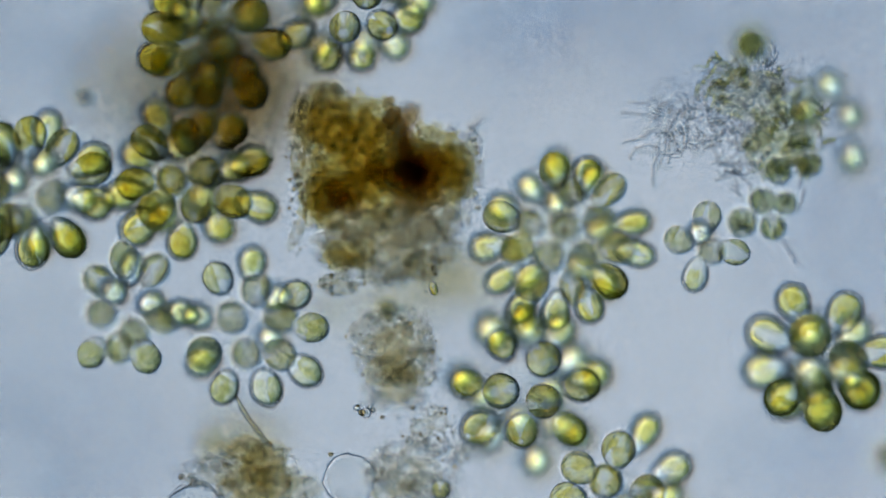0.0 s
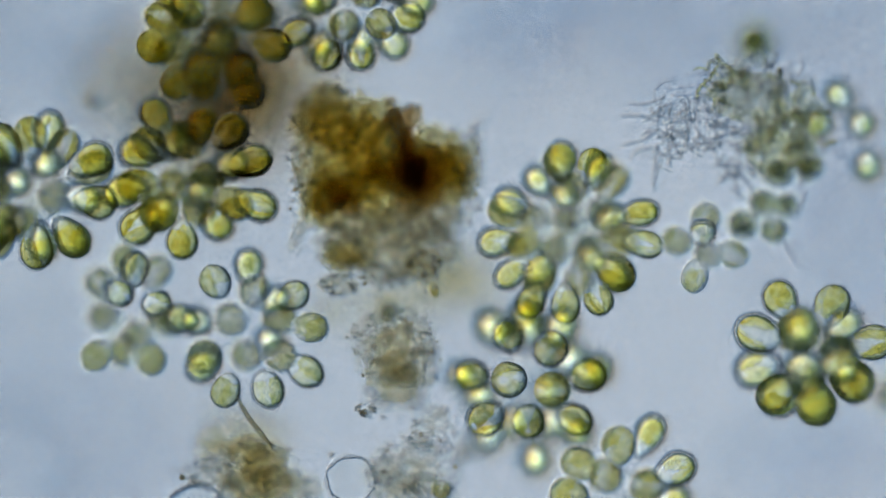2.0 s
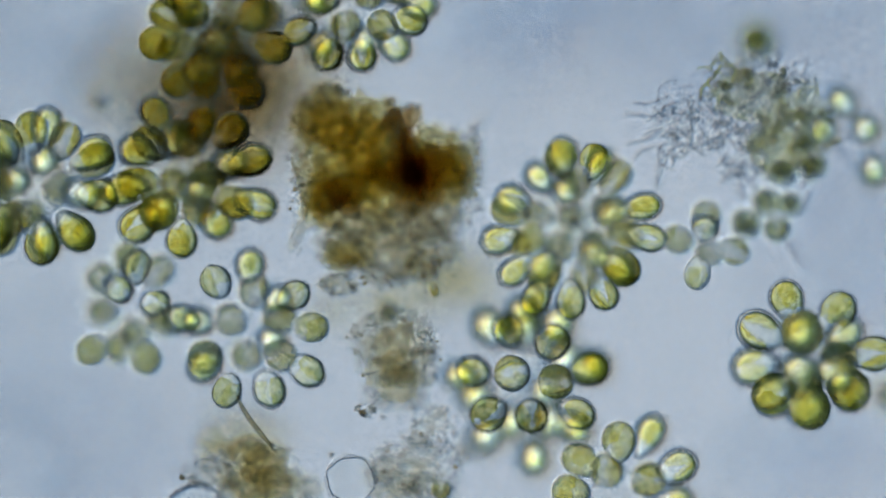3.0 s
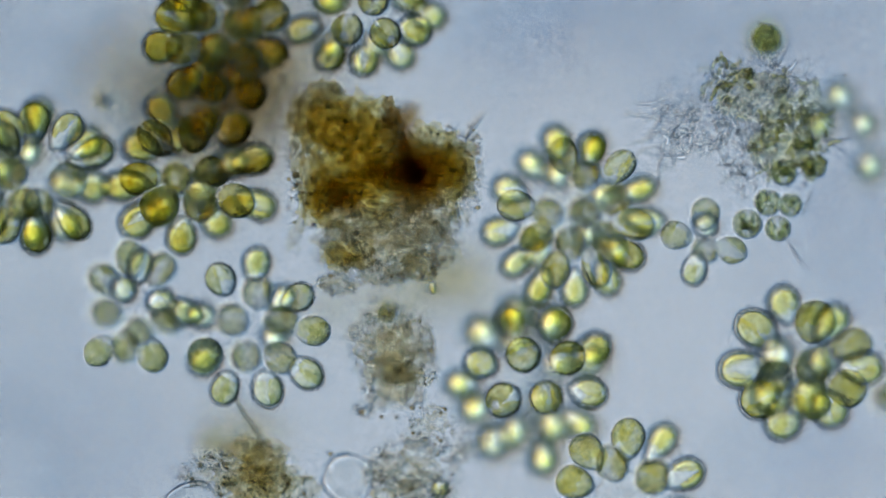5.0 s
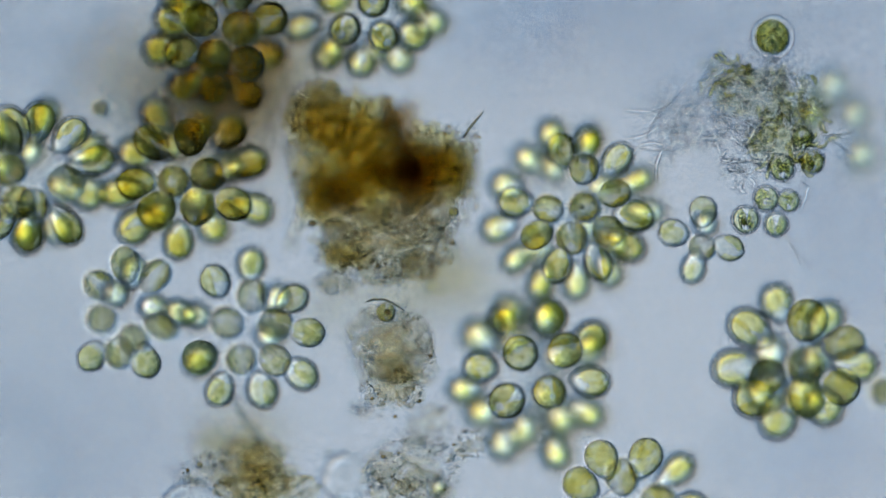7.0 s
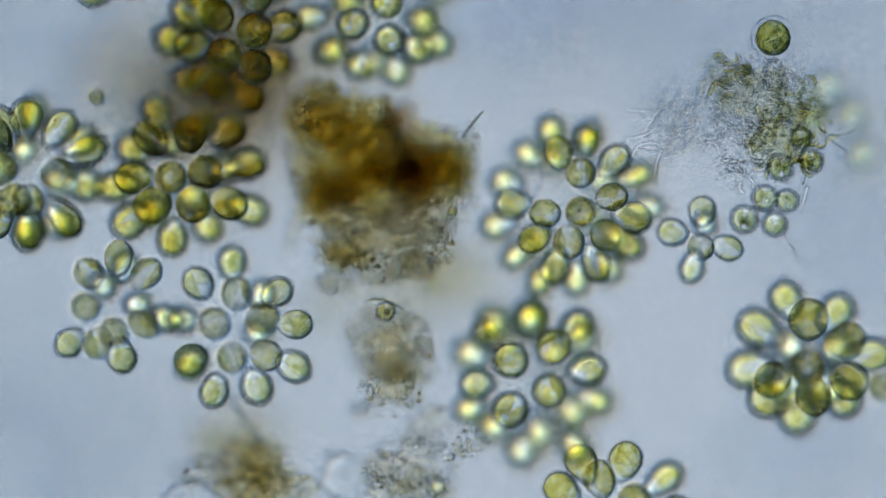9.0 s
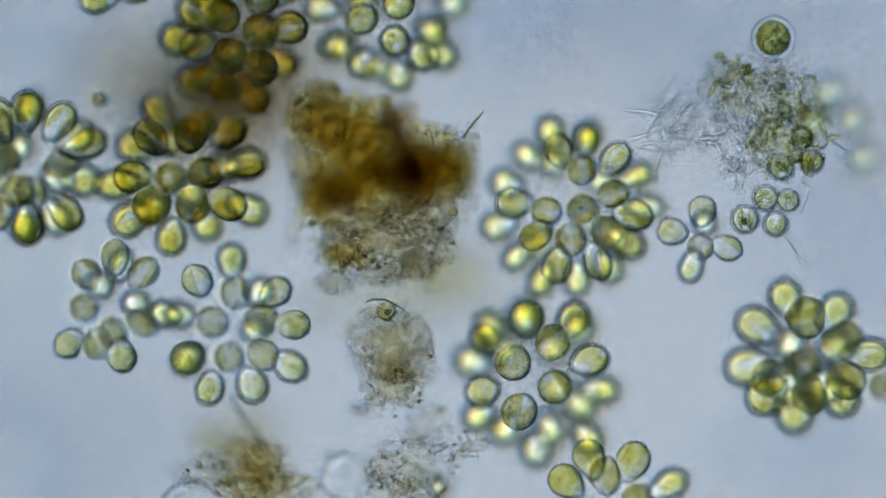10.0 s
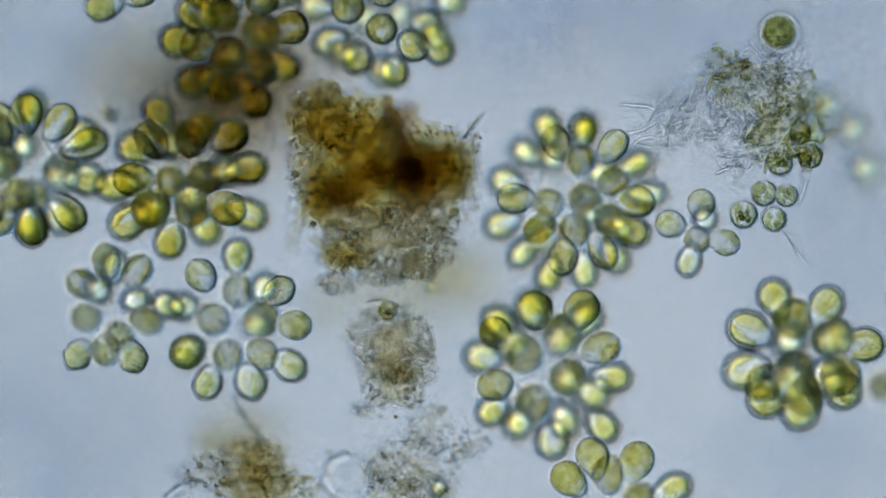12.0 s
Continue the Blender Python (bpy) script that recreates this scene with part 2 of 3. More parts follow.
CELLS_F = (
    (-53, 94, 30), (10, 69, 88), (84, 60, 22), (109, 1, 48), (99, -74, 9), (49, -46, 64), (-12, -42, 94), (30, -101, -1),
    (-46, -99, 11), (-84, -38, 61), (-36, 21, 88), (-110, 36, -34), (-80, 30, -61), (50, 20, 90), (15, 120, -21), (50, -10, -92),
)
CELLS_I = (
    (-46, 98, 60), (30, 104, 51), (88, 77, -39), (-80, 51, 64), (-9, 69, 86), (115, 15, 5), (55, 30, 96),
)
CELLS_K = (
    (2, 45, 29), (-50, 7, 22), (49, -19, 26), (-12, -55, -19), (10, 20, -50), (0, -17, 52),
)
def fill(cells, radius, gap, keep):
    # closes the side of the ball that the known cells leave open
    done = [Vector(c).normalized() for c in cells]
    out = list(cells)
    for i in range(90):
        z = 1 - 2 * (i + 0.5) / 90
        a = i * 2.399963
        d = Vector((math.cos(a) * math.sqrt(1 - z * z), math.sin(a) * math.sqrt(1 - z * z), z))
        if keep(d) and all(d.angle(q) > gap for q in done):
            done.append(d)
            out.append(tuple(d * radius))
    return out


def colony(name_label, cells, half, mats, taper, point, seed, tail=0.2, cover=1.0, hub=0):
    rng = random.Random(seed)
    root = thing("algae_colony", name_label, "algae colony", "swimming algae colonies")
    shapes = []
    for i in range(9):
        w, l = half[0] * rng.uniform(0.93, 1.08), half[1] * rng.uniform(0.95, 1.12)
        tp, pt, tl = taper * rng.uniform(0.6, 1.3), point * rng.uniform(0.0, 1.6), tail * rng.uniform(0.7, 1.3)
        size = (w * PX, l * PX, tp, pt)
        body = (w * 0.92 * PX, l * 0.92 * PX, tp, pt)
        shapes.append((mesh_of("cell", egg_bmesh(*size, 0.04, seed + i, tl), mats[0]),
                       mesh_of("cytoplasm", egg_bmesh(*body, 0.04, seed + i, tl), CYTOPLASM),
                       [mesh_of("chloroplast", plate_bmesh(*body, seed * 17 + i + 50 * k, cover, tl), mats[1]) for k in (0, 1)]))
    for i, c in enumerate(cells):
        v = Vector(c) * PX
        q = v.to_track_quat("Z", "Y")
        wall, inside, plates = shapes[i % 9]
        ob = part("cell", wall, None, root)
        part("cytoplasm", inside, None, ob)
        gap = rng.uniform(2.85, 3.45)
        for k in (0, 1):
            part("chloroplast", plates[k], None, ob).rotation_euler = (0, 0, k * gap)
        ob.matrix_local = Matrix.Translation(v) @ q.to_matrix().to_4x4() @ Matrix.Rotation(rng.uniform(0, 6.28), 4, "Z")
        bm = bmesh.new()
        inner = v * max(0.25, 1 - half[1] * (0.95 + 0.8 * tail) * PX / v.length)
        mid = inner * 0.5 + Vector((rng.uniform(-3, 3), rng.uniform(-3, 3), rng.uniform(-3, 3))) * PX
        tube(bm, (v * 0.12, v * 0.2, mid, inner, inner * 1.12), (0.6 * PX, 1.6 * PX, 3 * PX, 4 * PX, 2.5 * PX), 10)
        part("stalk", bm, THREAD, root)
    if hub:
        part("jelly_hub", lump_bmesh((hub, hub, hub), 1.0, 0.16, seed * 3.7, 4), HUB, root)
    return root


back = lambda d: d.z < -0.35
colony_g = colony("dense ball of yellow-green algae cells swimming in water", fill(CELLS_G, 128, 0.46, back), (28, 36), (CELL, PLATE), 0.1, 0.0, 1, 0.14, 0.9, 62)
colony_h = colony("ball of large round yellow-green algae cells in water", fill(CELLS_H, 122, 0.52, back), (31, 36), (CELL, PLATE), 0.08, 0.0, 2, 0.1, 0.9, 58)
colony_j = colony("rosette of pear-shaped olive green algae cells in water", fill(CELLS_J, 105, 0.6, back), (35, 40), (CELL, PLATE), 0.08, 0.0, 3, 0.15, 0.9, 50)
colony_d = colony("ball of olive-brown algae cells beside the brown floc", fill(CELLS_D, 108, 0.6, back), (31, 38), (OLIVE, PLATE_OLIVE), 0.12, 0.0, 4, 0.1, 1.0, 44)
colony_a = colony("shaded ball of dark olive algae cells in water", fill(CELLS_A, 110, 0.55, lambda d: d.z < -0.65 or d.y > 0.6), (30, 37), (OLIVE, PLATE_OLIVE), 0.12, 0.0, 5, 0.1, 1.0, 44)
colony_b = colony("ball of round green algae cells, half out of focus", fill(CELLS_B, 118, 0.5, lambda d: d.z < -0.65 or d.y > 0.5), (28, 32), (CELL, PLATE), 0.05, 0.0, 6, 0.1, 0.95, 50)
colony_c = colony("ball of glossy pale green pear-shaped algae cells", fill(CELLS_C, 118, 0.5, lambda d: d.z < -0.4 or d.x < -0.4), (31, 41), (CELL, PLATE), 0.14, 0.05, 7, 0.2, 0.85, 54)
colony_e = colony("loose group of pale green lemon-shaped algae cells", CELLS_E, (27, 33), (PALE, PLATE_PALE), 0.12, 0.3, 8, 0.05, 0.9)
colony_f = colony("open ball of pale yellow-green algae cells", fill(CELLS_F, 104, 0.7, back), (29, 33), (PALE, PLATE_PALE), 0.08, 0.15, 9, 0.05, 0.9)
colony_i = colony("rosette of long yellow-green algae cells", fill(CELLS_I, 115, 0.6, lambda d: d.y < -0.35), (30, 37), (CELL, PLATE), 0.15, 0.0, 10, 0.2, 0.95, 50)
colony_k = colony("small group of pale colourless algae cells", CELLS_K, (26, 30), (PALE, PLATE_PALE), 0.08, 0.2, 11, 0.1, 0.55)


# ---- debris ----
def at(x, y, z=0.0):
    # place on the slide from its column, row and height, in thousandths of a metre from the upper left corner of the field
    return Vector((x - 784, 441 - y, z)) * PX


def grains_mesh(name, spots, mat, rng):
    # loose mineral grains and bacteria, far too many to count
    bm = bmesh.new()
    bmesh.ops.create_icosphere(bm, subdivisions=1, radius=1.0)
    base = [v.co.copy() for v in bm.verts]
    tris = [tuple(v.index for v in f.verts) for f in bm.faces]
    bm.free()
    verts, faces = [], []
    for p, r in spots:
        k, turn = len(verts), Euler((rng.uniform(0, 6), rng.uniform(0, 6), 0)).to_matrix()
        sx, sy = rng.uniform(0.7, 1.5), rng.uniform(0.7, 1.1)
        for c in base:
            verts.append(p + turn @ Vector((c.x * r * sx, c.y * r * sy, c.z * r)) * PX)
        faces += [tuple(q + k for q in t) for t in tris]
    me = bpy.data.meshes.new(name)
    me.from_pydata([tuple(v) for v in verts], [], faces)
    me.materials.append(mat)
    for q in me.polygons:
        q.use_smooth = True
    return me


def floc(label, blobs, seed):
    # blobs: column, row, height, half width, half height, half depth, material, lumps, grains, grain size
    rng = random.Random(seed)
    root = thing("debris_floc", label, "debris", "debris flocs")
    dark, clear = [], []
    for x, y, z, rx, ry, rz, mat, lumps, grains, size in blobs:
        for i in range(lumps):
            a, q = i * 2.4 + rng.uniform(-0.4, 0.4), math.sqrt((i + 0.3) / max(lumps, 1)) * 0.72
            k = rng.uniform(0.34, 0.55) if lumps > 1 else 1.0
            r = (rx * k, ry * k, max(rz * k, 4))
            ob = part("lump", lump_bmesh(r, 1.0, 0.55, rng.uniform(0, 99)), mat, root)
            if lumps > 1:
                ob.location = at(x + math.cos(a) * q * rx, y + math.sin(a) * q * ry, z + rng.uniform(-0.6, 0.6) * rz)
            else:
                ob.location = at(x, y, z)
            ob.rotation_euler = (0, 0, rng.uniform(-0.5, 0.5))
        for i in range(grains):
            a, q = rng.uniform(0, 6.283), rng.uniform(0.1, 1.0) ** 0.4 * rng.choice((1.0, 1.0, 1.12))
            p = at(x + math.cos(a) * q * rx, y + math.sin(a) * q * ry, z + rng.uniform(-1, 1) * rz)
            (dark if rng.random() < (0.12 if seed == 1 else 0.08) else clear).append((p, size * rng.uniform(0.5, 1.5) * (2.0 if rng.random() < 0.05 else 1.0)))
    for spots, mat, nm in ((dark, DARK_GRAIN, "brown_grain_crust"), (clear, GRAIN, "clear_grain_crust")):
        if spots:
            tagged(part(nm, grains_mesh(nm, spots, mat, rng), None, root), kind="stuff")
    return root


floc("thick brown lumpy floc of humus with a crust of mineral grains", (
    (578, 215, 40, 66, 62, 50, HUMUS, 16, 520, 2.2), (640, 265, 20, 80, 85, 50, HUMUS, 20, 420, 2.4),
    (750, 302, 20, 80, 70, 50, HUMUS, 18, 400, 2.4), (805, 300, 20, 36, 58, 40, HUMUS, 10, 260, 2.4),
    (585, 345, 10, 58, 48, 40, HUMUS, 12, 260, 2.4), (655, 330, 10, 85, 50, 30, HUMUS, 12, 200, 2.4),
    (735, 310, -130, 56, 70, 40, TAR, 9, 0, 3.0), (712, 235, -110, 36, 56, 30, TAR, 6, 0, 3.0), (590, 355, -110, 48, 36, 30, TAR, 4, 0, 3.0), (735, 304, -50, 28, 30, 20, TAR, 5, 0, 3.0), (690, 205, 10, 24, 34, 25, TAR, 3, 60, 2.4), (562, 320, 10, 32, 62, 25, HUMUS, 7, 120, 2.4), (612, 352, -60, 34, 22, 25, TAR, 2, 0, 3.0),
    (600, 230, 95, 85, 75, 25, SILT, 0, 420, 2.0), (755, 308, 95, 82, 60, 25, SILT, 0, 380, 2.0), (690, 425, 95, 112, 66, 25, SILT, 0, 520, 2.0), (600, 440, 90, 40, 60, 25, SILT, 0, 160, 2.0),
    (590, 260, -45, 76, 110, 25, SILT, 0, 700, 2.2), (770, 312, -45, 72, 70, 25, SILT, 0, 560, 2.2), (680, 440, -45, 118, 68, 25, SILT, 0, 800, 2.2),
    (612, 452, 0, 52, 30, 25, HUMUS, 9, 120, 2.6), (600, 502, 0, 36, 20, 14, SILT, 5, 110, 3.0),
    (690, 430, 45, 118, 68, 65, SILT, 12, 1000, 2.2), (530, 385, 0, 18, 62, 20, SILT, 2, 70, 2.6), (560, 170, 20, 50, 26, 20, SILT, 3, 120, 3.0),
    (775, 248, 50, 55, 25, 30, SILT, 0, 120, 2.4), (835, 300, 30, 18, 75, 50, SILT, 0, 200, 2.6), (730, 470, 40, 60, 25, 30, HAZE, 4, 160, 2.2),
    (640, 390, 40, 90, 40, 35, HAZE, 7, 260, 2.2), (760, 390, 40, 75, 40, 35, SILT, 6, 320, 2.2), (545, 290, 10, 30, 70, 25, HAZE, 5, 120, 3.0)), 1)
floc("loose grey-brown floc of silt and fine grains", (
    (695, 610, 40, 76, 66, 65, SILT, 9, 600, 2.3), (698, 612, -30, 78, 66, 25, SILT, 0, 420, 2.3), (690, 640, -60, 62, 60, 30, HAZE, 4, 60, 2.4), (725, 665, 20, 45, 22, 20, HAZE, 5, 80, 3.0),
    (695, 690, 75, 54, 36, 20, SILT, 4, 300, 2.3), (645, 725, -20, 18, 10, 8, SILT, 0, 26, 4.5)), 2)
floc("blurred grey-brown floc with stray fibres", (
    (450, 825, 20, 72, 46, 40, HAZE, 10, 320, 2.6), (440, 800, -90, 44, 34, 30, HAZE, 5, 60, 2.6), (465, 865, 50, 85, 40, 40, HAZE, 9, 420, 2.4),
    (365, 835, 40, 45, 28, 40, SILT, 3, 200, 2.4), (380, 790, -120, 40, 30, 20, HAZE, 4, 0, 3.0), (445, 775, -330, 80, 55, 20, SILT, 9, 0, 3.0)), 3)
floc("thin scatter of clear flakes and dark grains", (
    (735, 830, 55, 85, 55, 55, SILT, 5, 380, 2.5), (735, 825, -30, 85, 60, 25, SILT, 0, 320, 2.4), (700, 865, 45, 50, 30, 45, HAZE, 2, 160, 2.5), (765, 750, 20, 42, 34, 20, SILT, 3, 110, 2.6),
    (832, 785, 95, 32, 26, 12, SILT, 2, 90, 2.4)), 4)
floc("deep brown haze of humus far below the focus", (
    (440, 180, -640, 140, 120, 30, HAZE_DEEP, 12, 0, 3.0), (390, 250, -640, 110, 80, 30, HAZE_DEEP, 12, 0, 3.0), (500, 150, -640, 110, 130, 30, HAZE_DEEP, 10, 0, 3.0), (320, 170, -700, 150, 130, 30, HAZE_DEEP, 6, 0, 3.0), (480, 60, -700, 120, 100, 30, HAZE_DEEP, 8, 0, 3.0)), 5)
# added sheets, well below the focus, that shade the corners and upper edge
floc("thin grey sheets added to dim the edges of the bright field", (
    (1480, 110, -680, 300, 260, 12, DIM_SHEET, 6, 0, 3.0), (1540, 430, -680, 240, 240, 12, DIM_SHEET, 5, 0, 3.0), (1090, 30, -680, 190, 110, 12, DIM_SHEET, 6, 0, 3.0),
    (110, 800, -680, 330, 240, 12, DIM_SHEET, 4, 0, 3.0), (1490, 830, -680, 200, 120, 12, DIM_SHEET, 6, 0, 3.0), (100, 80, -680, 260, 160, 12, DIM_SHEET, 5, 0, 3.0), (930, 60, -680, 190, 130, 12, DIM_SHEET, 7, 0, 3.0), (1250, 90, -680, 200, 150, 12, DIM_SHEET, 5, 0, 3.0)), 7)
floc("faint greenish haze of slime below the focus", (
    (815, 500, -420, 80, 60, 20, HAZE, 9, 0, 3.0), (720, 545, -420, 90, 40, 20, HAZE, 6, 0, 3.0), (600, 560, -420, 60, 35, 20, HAZE, 4, 0, 3.0)), 6)


def wire(name, label, category, points, radius, mat, group=""):
    bm = bmesh.new()
    tube(bm, [at(*p) for p in points], [radius * PX * (1.0 if 0 < i < len(points) - 1 else 0.5) for i in range(len(points))], 8)
    ob = new(name, mesh_of(name, bm, mat))
    return tagged(ob, label, category, group)


wire("bristle", "thin stiff bristle sticking out of the brown floc", "bristle", ((820, 245, 70), (830, 228, 80), (843, 212, 90), (855, 197, 95)), 2.6, THREAD_DARK)
wire("plant_fibre", "dark bent plant fibre hanging below a colony", "fibre", ((418, 700, -20), (430, 724, -30), (446, 748, -36), (464, 770, -38), (482, 793, -40)), 4.4, THREAD_DARK)
wire("plant_fibre", "short curved colourless fibre in the silt", "fibre", ((648, 535, 70), (660, 530, 84), (680, 530, 86), (700, 540, 84), (716, 550, 80)), 2.2, THREAD_DARK)
wire("plant_fibre", "thin pale fibre lying over clear flakes", "fibre", ((690, 782, 90), (720, 778, 92), (752, 783, 92), (792, 790, 90)), 2.6, FILAMENT)
wire("plant_fibre", "faint straight fibre beside the blurred floc", "fibre", ((300, 832, -40), (330, 826, -42), (372, 828, -44)), 3.0, FILAMENT)
wire("plant_fibre", "pale bent fibre above the blurred floc", "fibre", ((310, 840, -50), (345, 828, -46), (385, 836, -44)), 3.0, FILAMENT)


def mineral_flake(label, x, y, z, long, wide, thick, turn, tilt, chip):
    # thin clear crystal plate with chipped corners and a stepped top
    rng = random.Random(chip)
    bm = bmesh.new()
    outline = [(-1, -0.7), (-0.7, -1), (0.6, -1), (1, -0.5), (0.9, 0.8), (0.3, 1), (-0.8, 0.85), (-1.05, 0.2)]
    outline = [(u * rng.uniform(0.82, 1.05), v * rng.uniform(0.8, 1.05)) for u, v in outline]
    rings = [[bm.verts.new((u * long * f * PX / 2, v * wide * f * PX / 2, h * thick * PX / 2)) for u, v in outline] for h, f in ((-1, 0.92), (-0.6, 1.0), (0.5, 0.97), (0.55, 0.7), (1, 0.62))]
    for a, b in zip(rings, rings[1:]):
        for i in range(8):
            k = (i + 1) % 8
            bm.faces.new((a[i], a[k], b[k], b[i]))
    bm.faces.new(rings[0][::-1])
    bm.faces.new(rings[-1])
    ob = new("mineral_flake", mesh_of("mineral_flake", bm, FLAKE, False))
    ob.location, ob.rotation_euler = at(x, y, z), (math.radians(tilt), math.radians(tilt * 0.6), math.radians(turn))
    return tagged(ob, label, "flake", "clear flakes in the silt")


for i, (x, y, z, long, wide, thick, turn, tilt) in enumerate((
        (776, 794, 78, 40, 13, 8, 22, 10), (730, 782, 84, 50, 12, 6, -6, 6), (712, 812, 70, 34, 22, 7, 40, 14), (748, 838, 74, 30, 16, 8, -28, 12),
        (722, 850, 66, 36, 20, 8, 64, 8), (795, 812, 66, 24, 14, 7, 5, 15), (690, 838, 60, 26, 18, 7, 15, 10), (828, 786, 92, 26, 18, 6, 35, 8), (758, 862, 60, 30, 16, 7, -45, 12))):
    mineral_flake("long clear mineral flake with sharp edges among silt grains" if long / wide > 2.2 else "broad clear mineral flake with chipped corners among silt grains", x, y, z, long, wide, thick, turn, tilt, i)


def single_cell(name, label, category, x, y, z, r, mats, seed, droplets=0, taper=0.0, length=1.0, tilt=0.0, group=""):
    rng = random.Random(seed)
    root = thing(name, label, category, group)
    root.location = at(x, y, z)
    ob = part("membrane", egg_bmesh(r * PX, r * length * PX, taper, 0.0, 0.05, seed), mats[0], root)
    ob.rotation_euler = (rng.uniform(0.2, 1.2) if length == 1.0 else 1.57, 0, tilt)
    if mats[0] is not DENSE:
        part("cytoplasm", egg_bmesh(r * 0.9 * PX, r * 0.9 * length * PX, taper, 0.0, 0.05, seed), CYTOPLASM, root).rotation_euler = ob.rotation_euler
    for k in (0, 1):
        pl = part("chloroplast", plate_bmesh(r * 0.9 * PX, r * 0.9 * length * PX, taper, 0.0, seed + 30 * k), mats[1], root)
        pl.matrix_local = ob.rotation_euler.to_matrix().to_4x4() @ Matrix.Rotation(math.pi * k, 4, "Z")
    # shell added round the dense cell only to draw its bright optical halo
    if mats[0] is DENSE:
        part("mucilage_sheath", egg_bmesh((r + 8) * PX, (r * length + 8) * PX, 0.0, 0.0, 0.03, seed + 9), HALO_SHELL, root)
    for i in range(droplets):
        d = Vector((rng.gauss(0, 1), rng.gauss(0, 1), rng.gauss(0, 1))).normalized() * r * rng.uniform(0.2, 0.6)
        bm = bmesh.new()
        bmesh.ops.create_icosphere(bm, subdivisions=2, radius=r * rng.uniform(0.08, 0.2) * PX)
        q = part("oil_droplet", bm, DROPLET, root)
        q.location = d * PX
    return root


def speck(x, y, z, r, label):
    bm = lump_bmesh((r, r * 0.8, r * 0.8), 1.0, 0.3, x * 0.1, 2)
    ob = new("silt_grain", mesh_of("silt_grain", bm, DARK_GRAIN))
    ob.location = at(x, y, z)
    return tagged(ob, label, "grain", "loose grains in the water")


for x, y, z, r in ((585, 804, 0, 5), (679, 808, 70, 5), (1497, 134, 10, 3), (512, 318, 10, 5), (506, 278, -10, 3), (848, 288, 10, 4), (850, 244, 60, 3), (846, 368, 20, 5), (676, 738, 10, 4), (730, 722, 15, 5), (322, 845, -40, 6), (700, 738, 60, 4)):
    speck(x, y, z, r, "small dark brown mineral grain drifting in water")

round_big = single_cell("round_algae_cell", "single round dark green algae cell with a clear halo", "algae cell", 1363, 65, 105, 32, (DENSE, PLATE_OLIVE), 31, 14)
tangle_cells = [single_cell("round_algae_cell", lab, "algae cell", x, y, z, r, mats, 40 + i, dr, 0.0, 1.0, 0.0, "round cells on the filament tangle")
                for i, (x, y, z, r, mats, dr, lab) in enumerate((
                    (1382, 298, 58, 25, (CELL, PLATE_FAINT), 22, "round green cell with dark granules at the filament tangle"),
                    (1436, 287, 62, 23, (CELL, PLATE), 22, "round yellow cell full of droplets at the filament tangle"),
                    (1418, 246, 66, 21, (CELL, PLATE_FAINT), 16, "round dull green cell at the filament tangle"),
                    (1354, 352, 60, 25, (PALE, PLATE_FAINT), 16, "round grey-green cell at the filament tangle"),
                    (1394, 356, 62, 22, (PALE, PLATE_FAINT), 22, "round clear cell packed with shiny droplets"),
                    (1318, 390, 58, 27, (PALE, PLATE_FAINT), 26, "round clear cell with many green granules"),
                    (1372, 398, 52, 24, (PALE, PLATE_FAINT), 4, "pale empty cell with a bristly tip")))]
edge_cell = single_cell("round_algae_cell", "lone dark blurred algae cell in open water", "algae cell", 1566, 695, 170, 28, (OLIVE, PLATE_OLIVE), 60)
speck_cell = single_cell("round_algae_cell", "tiny faint colourless cell in open water", "algae cell", 172, 172, 140, 15, (PALE, PLATE_PALE), 61)
disc_cell = single_cell("round_algae_cell", "small round cell with a thick dark wall in the silt", "algae cell", 780, 866, -15, 18, (CELL, PLATE), 62, 0)
hook_cell = single_cell("round_algae_cell", "small round yellow cell on top of the silt floc", "algae cell", 683, 553, 80, 18, (CELL, PLATE), 63, 5)
single_cell("round_algae_cell", "tiny bright green rod-shaped cell below the brown floc", "algae cell", 768, 512, -15, 8, (CELL, PLATE), 64, 0, 0.0, 1.7, 0.25)
single_cell("round_algae_cell", "small pale green cell among grains of the floc", "algae cell", 802, 375, 85, 9, (CELL, PLATE), 65, 2)


def vesicle(label, x, y, z, r, wall, mat, seed):
    # hollow clear bubble with a thin double wall
    root = thing("vesicle", label, "vesicle")
    root.location = at(x, y, z)
    part("outer_wall", lump_bmesh((r, r, r * 0.45), 1.0, 0.1, seed, 4), mat, root)
    part("inner_wall", lump_bmesh((r - wall, r - wall * 1.4, r * 0.45 - wall), 1.0, 0.1, seed + 2, 4), WATER, root)
    return root


vesicle("large clear empty vesicle with a thin dark wall", 620, 848, -25, 46, 5, VESICLE, 5)
vesicle("small clear ring-shaped bubble below the brown floc", 586, 510, 92, 13, 3, VESICLE, 9)
vesicle("large faint vesicle at the blurred floc", 345, 905, 10, 55, 5, VESICLE, 12)


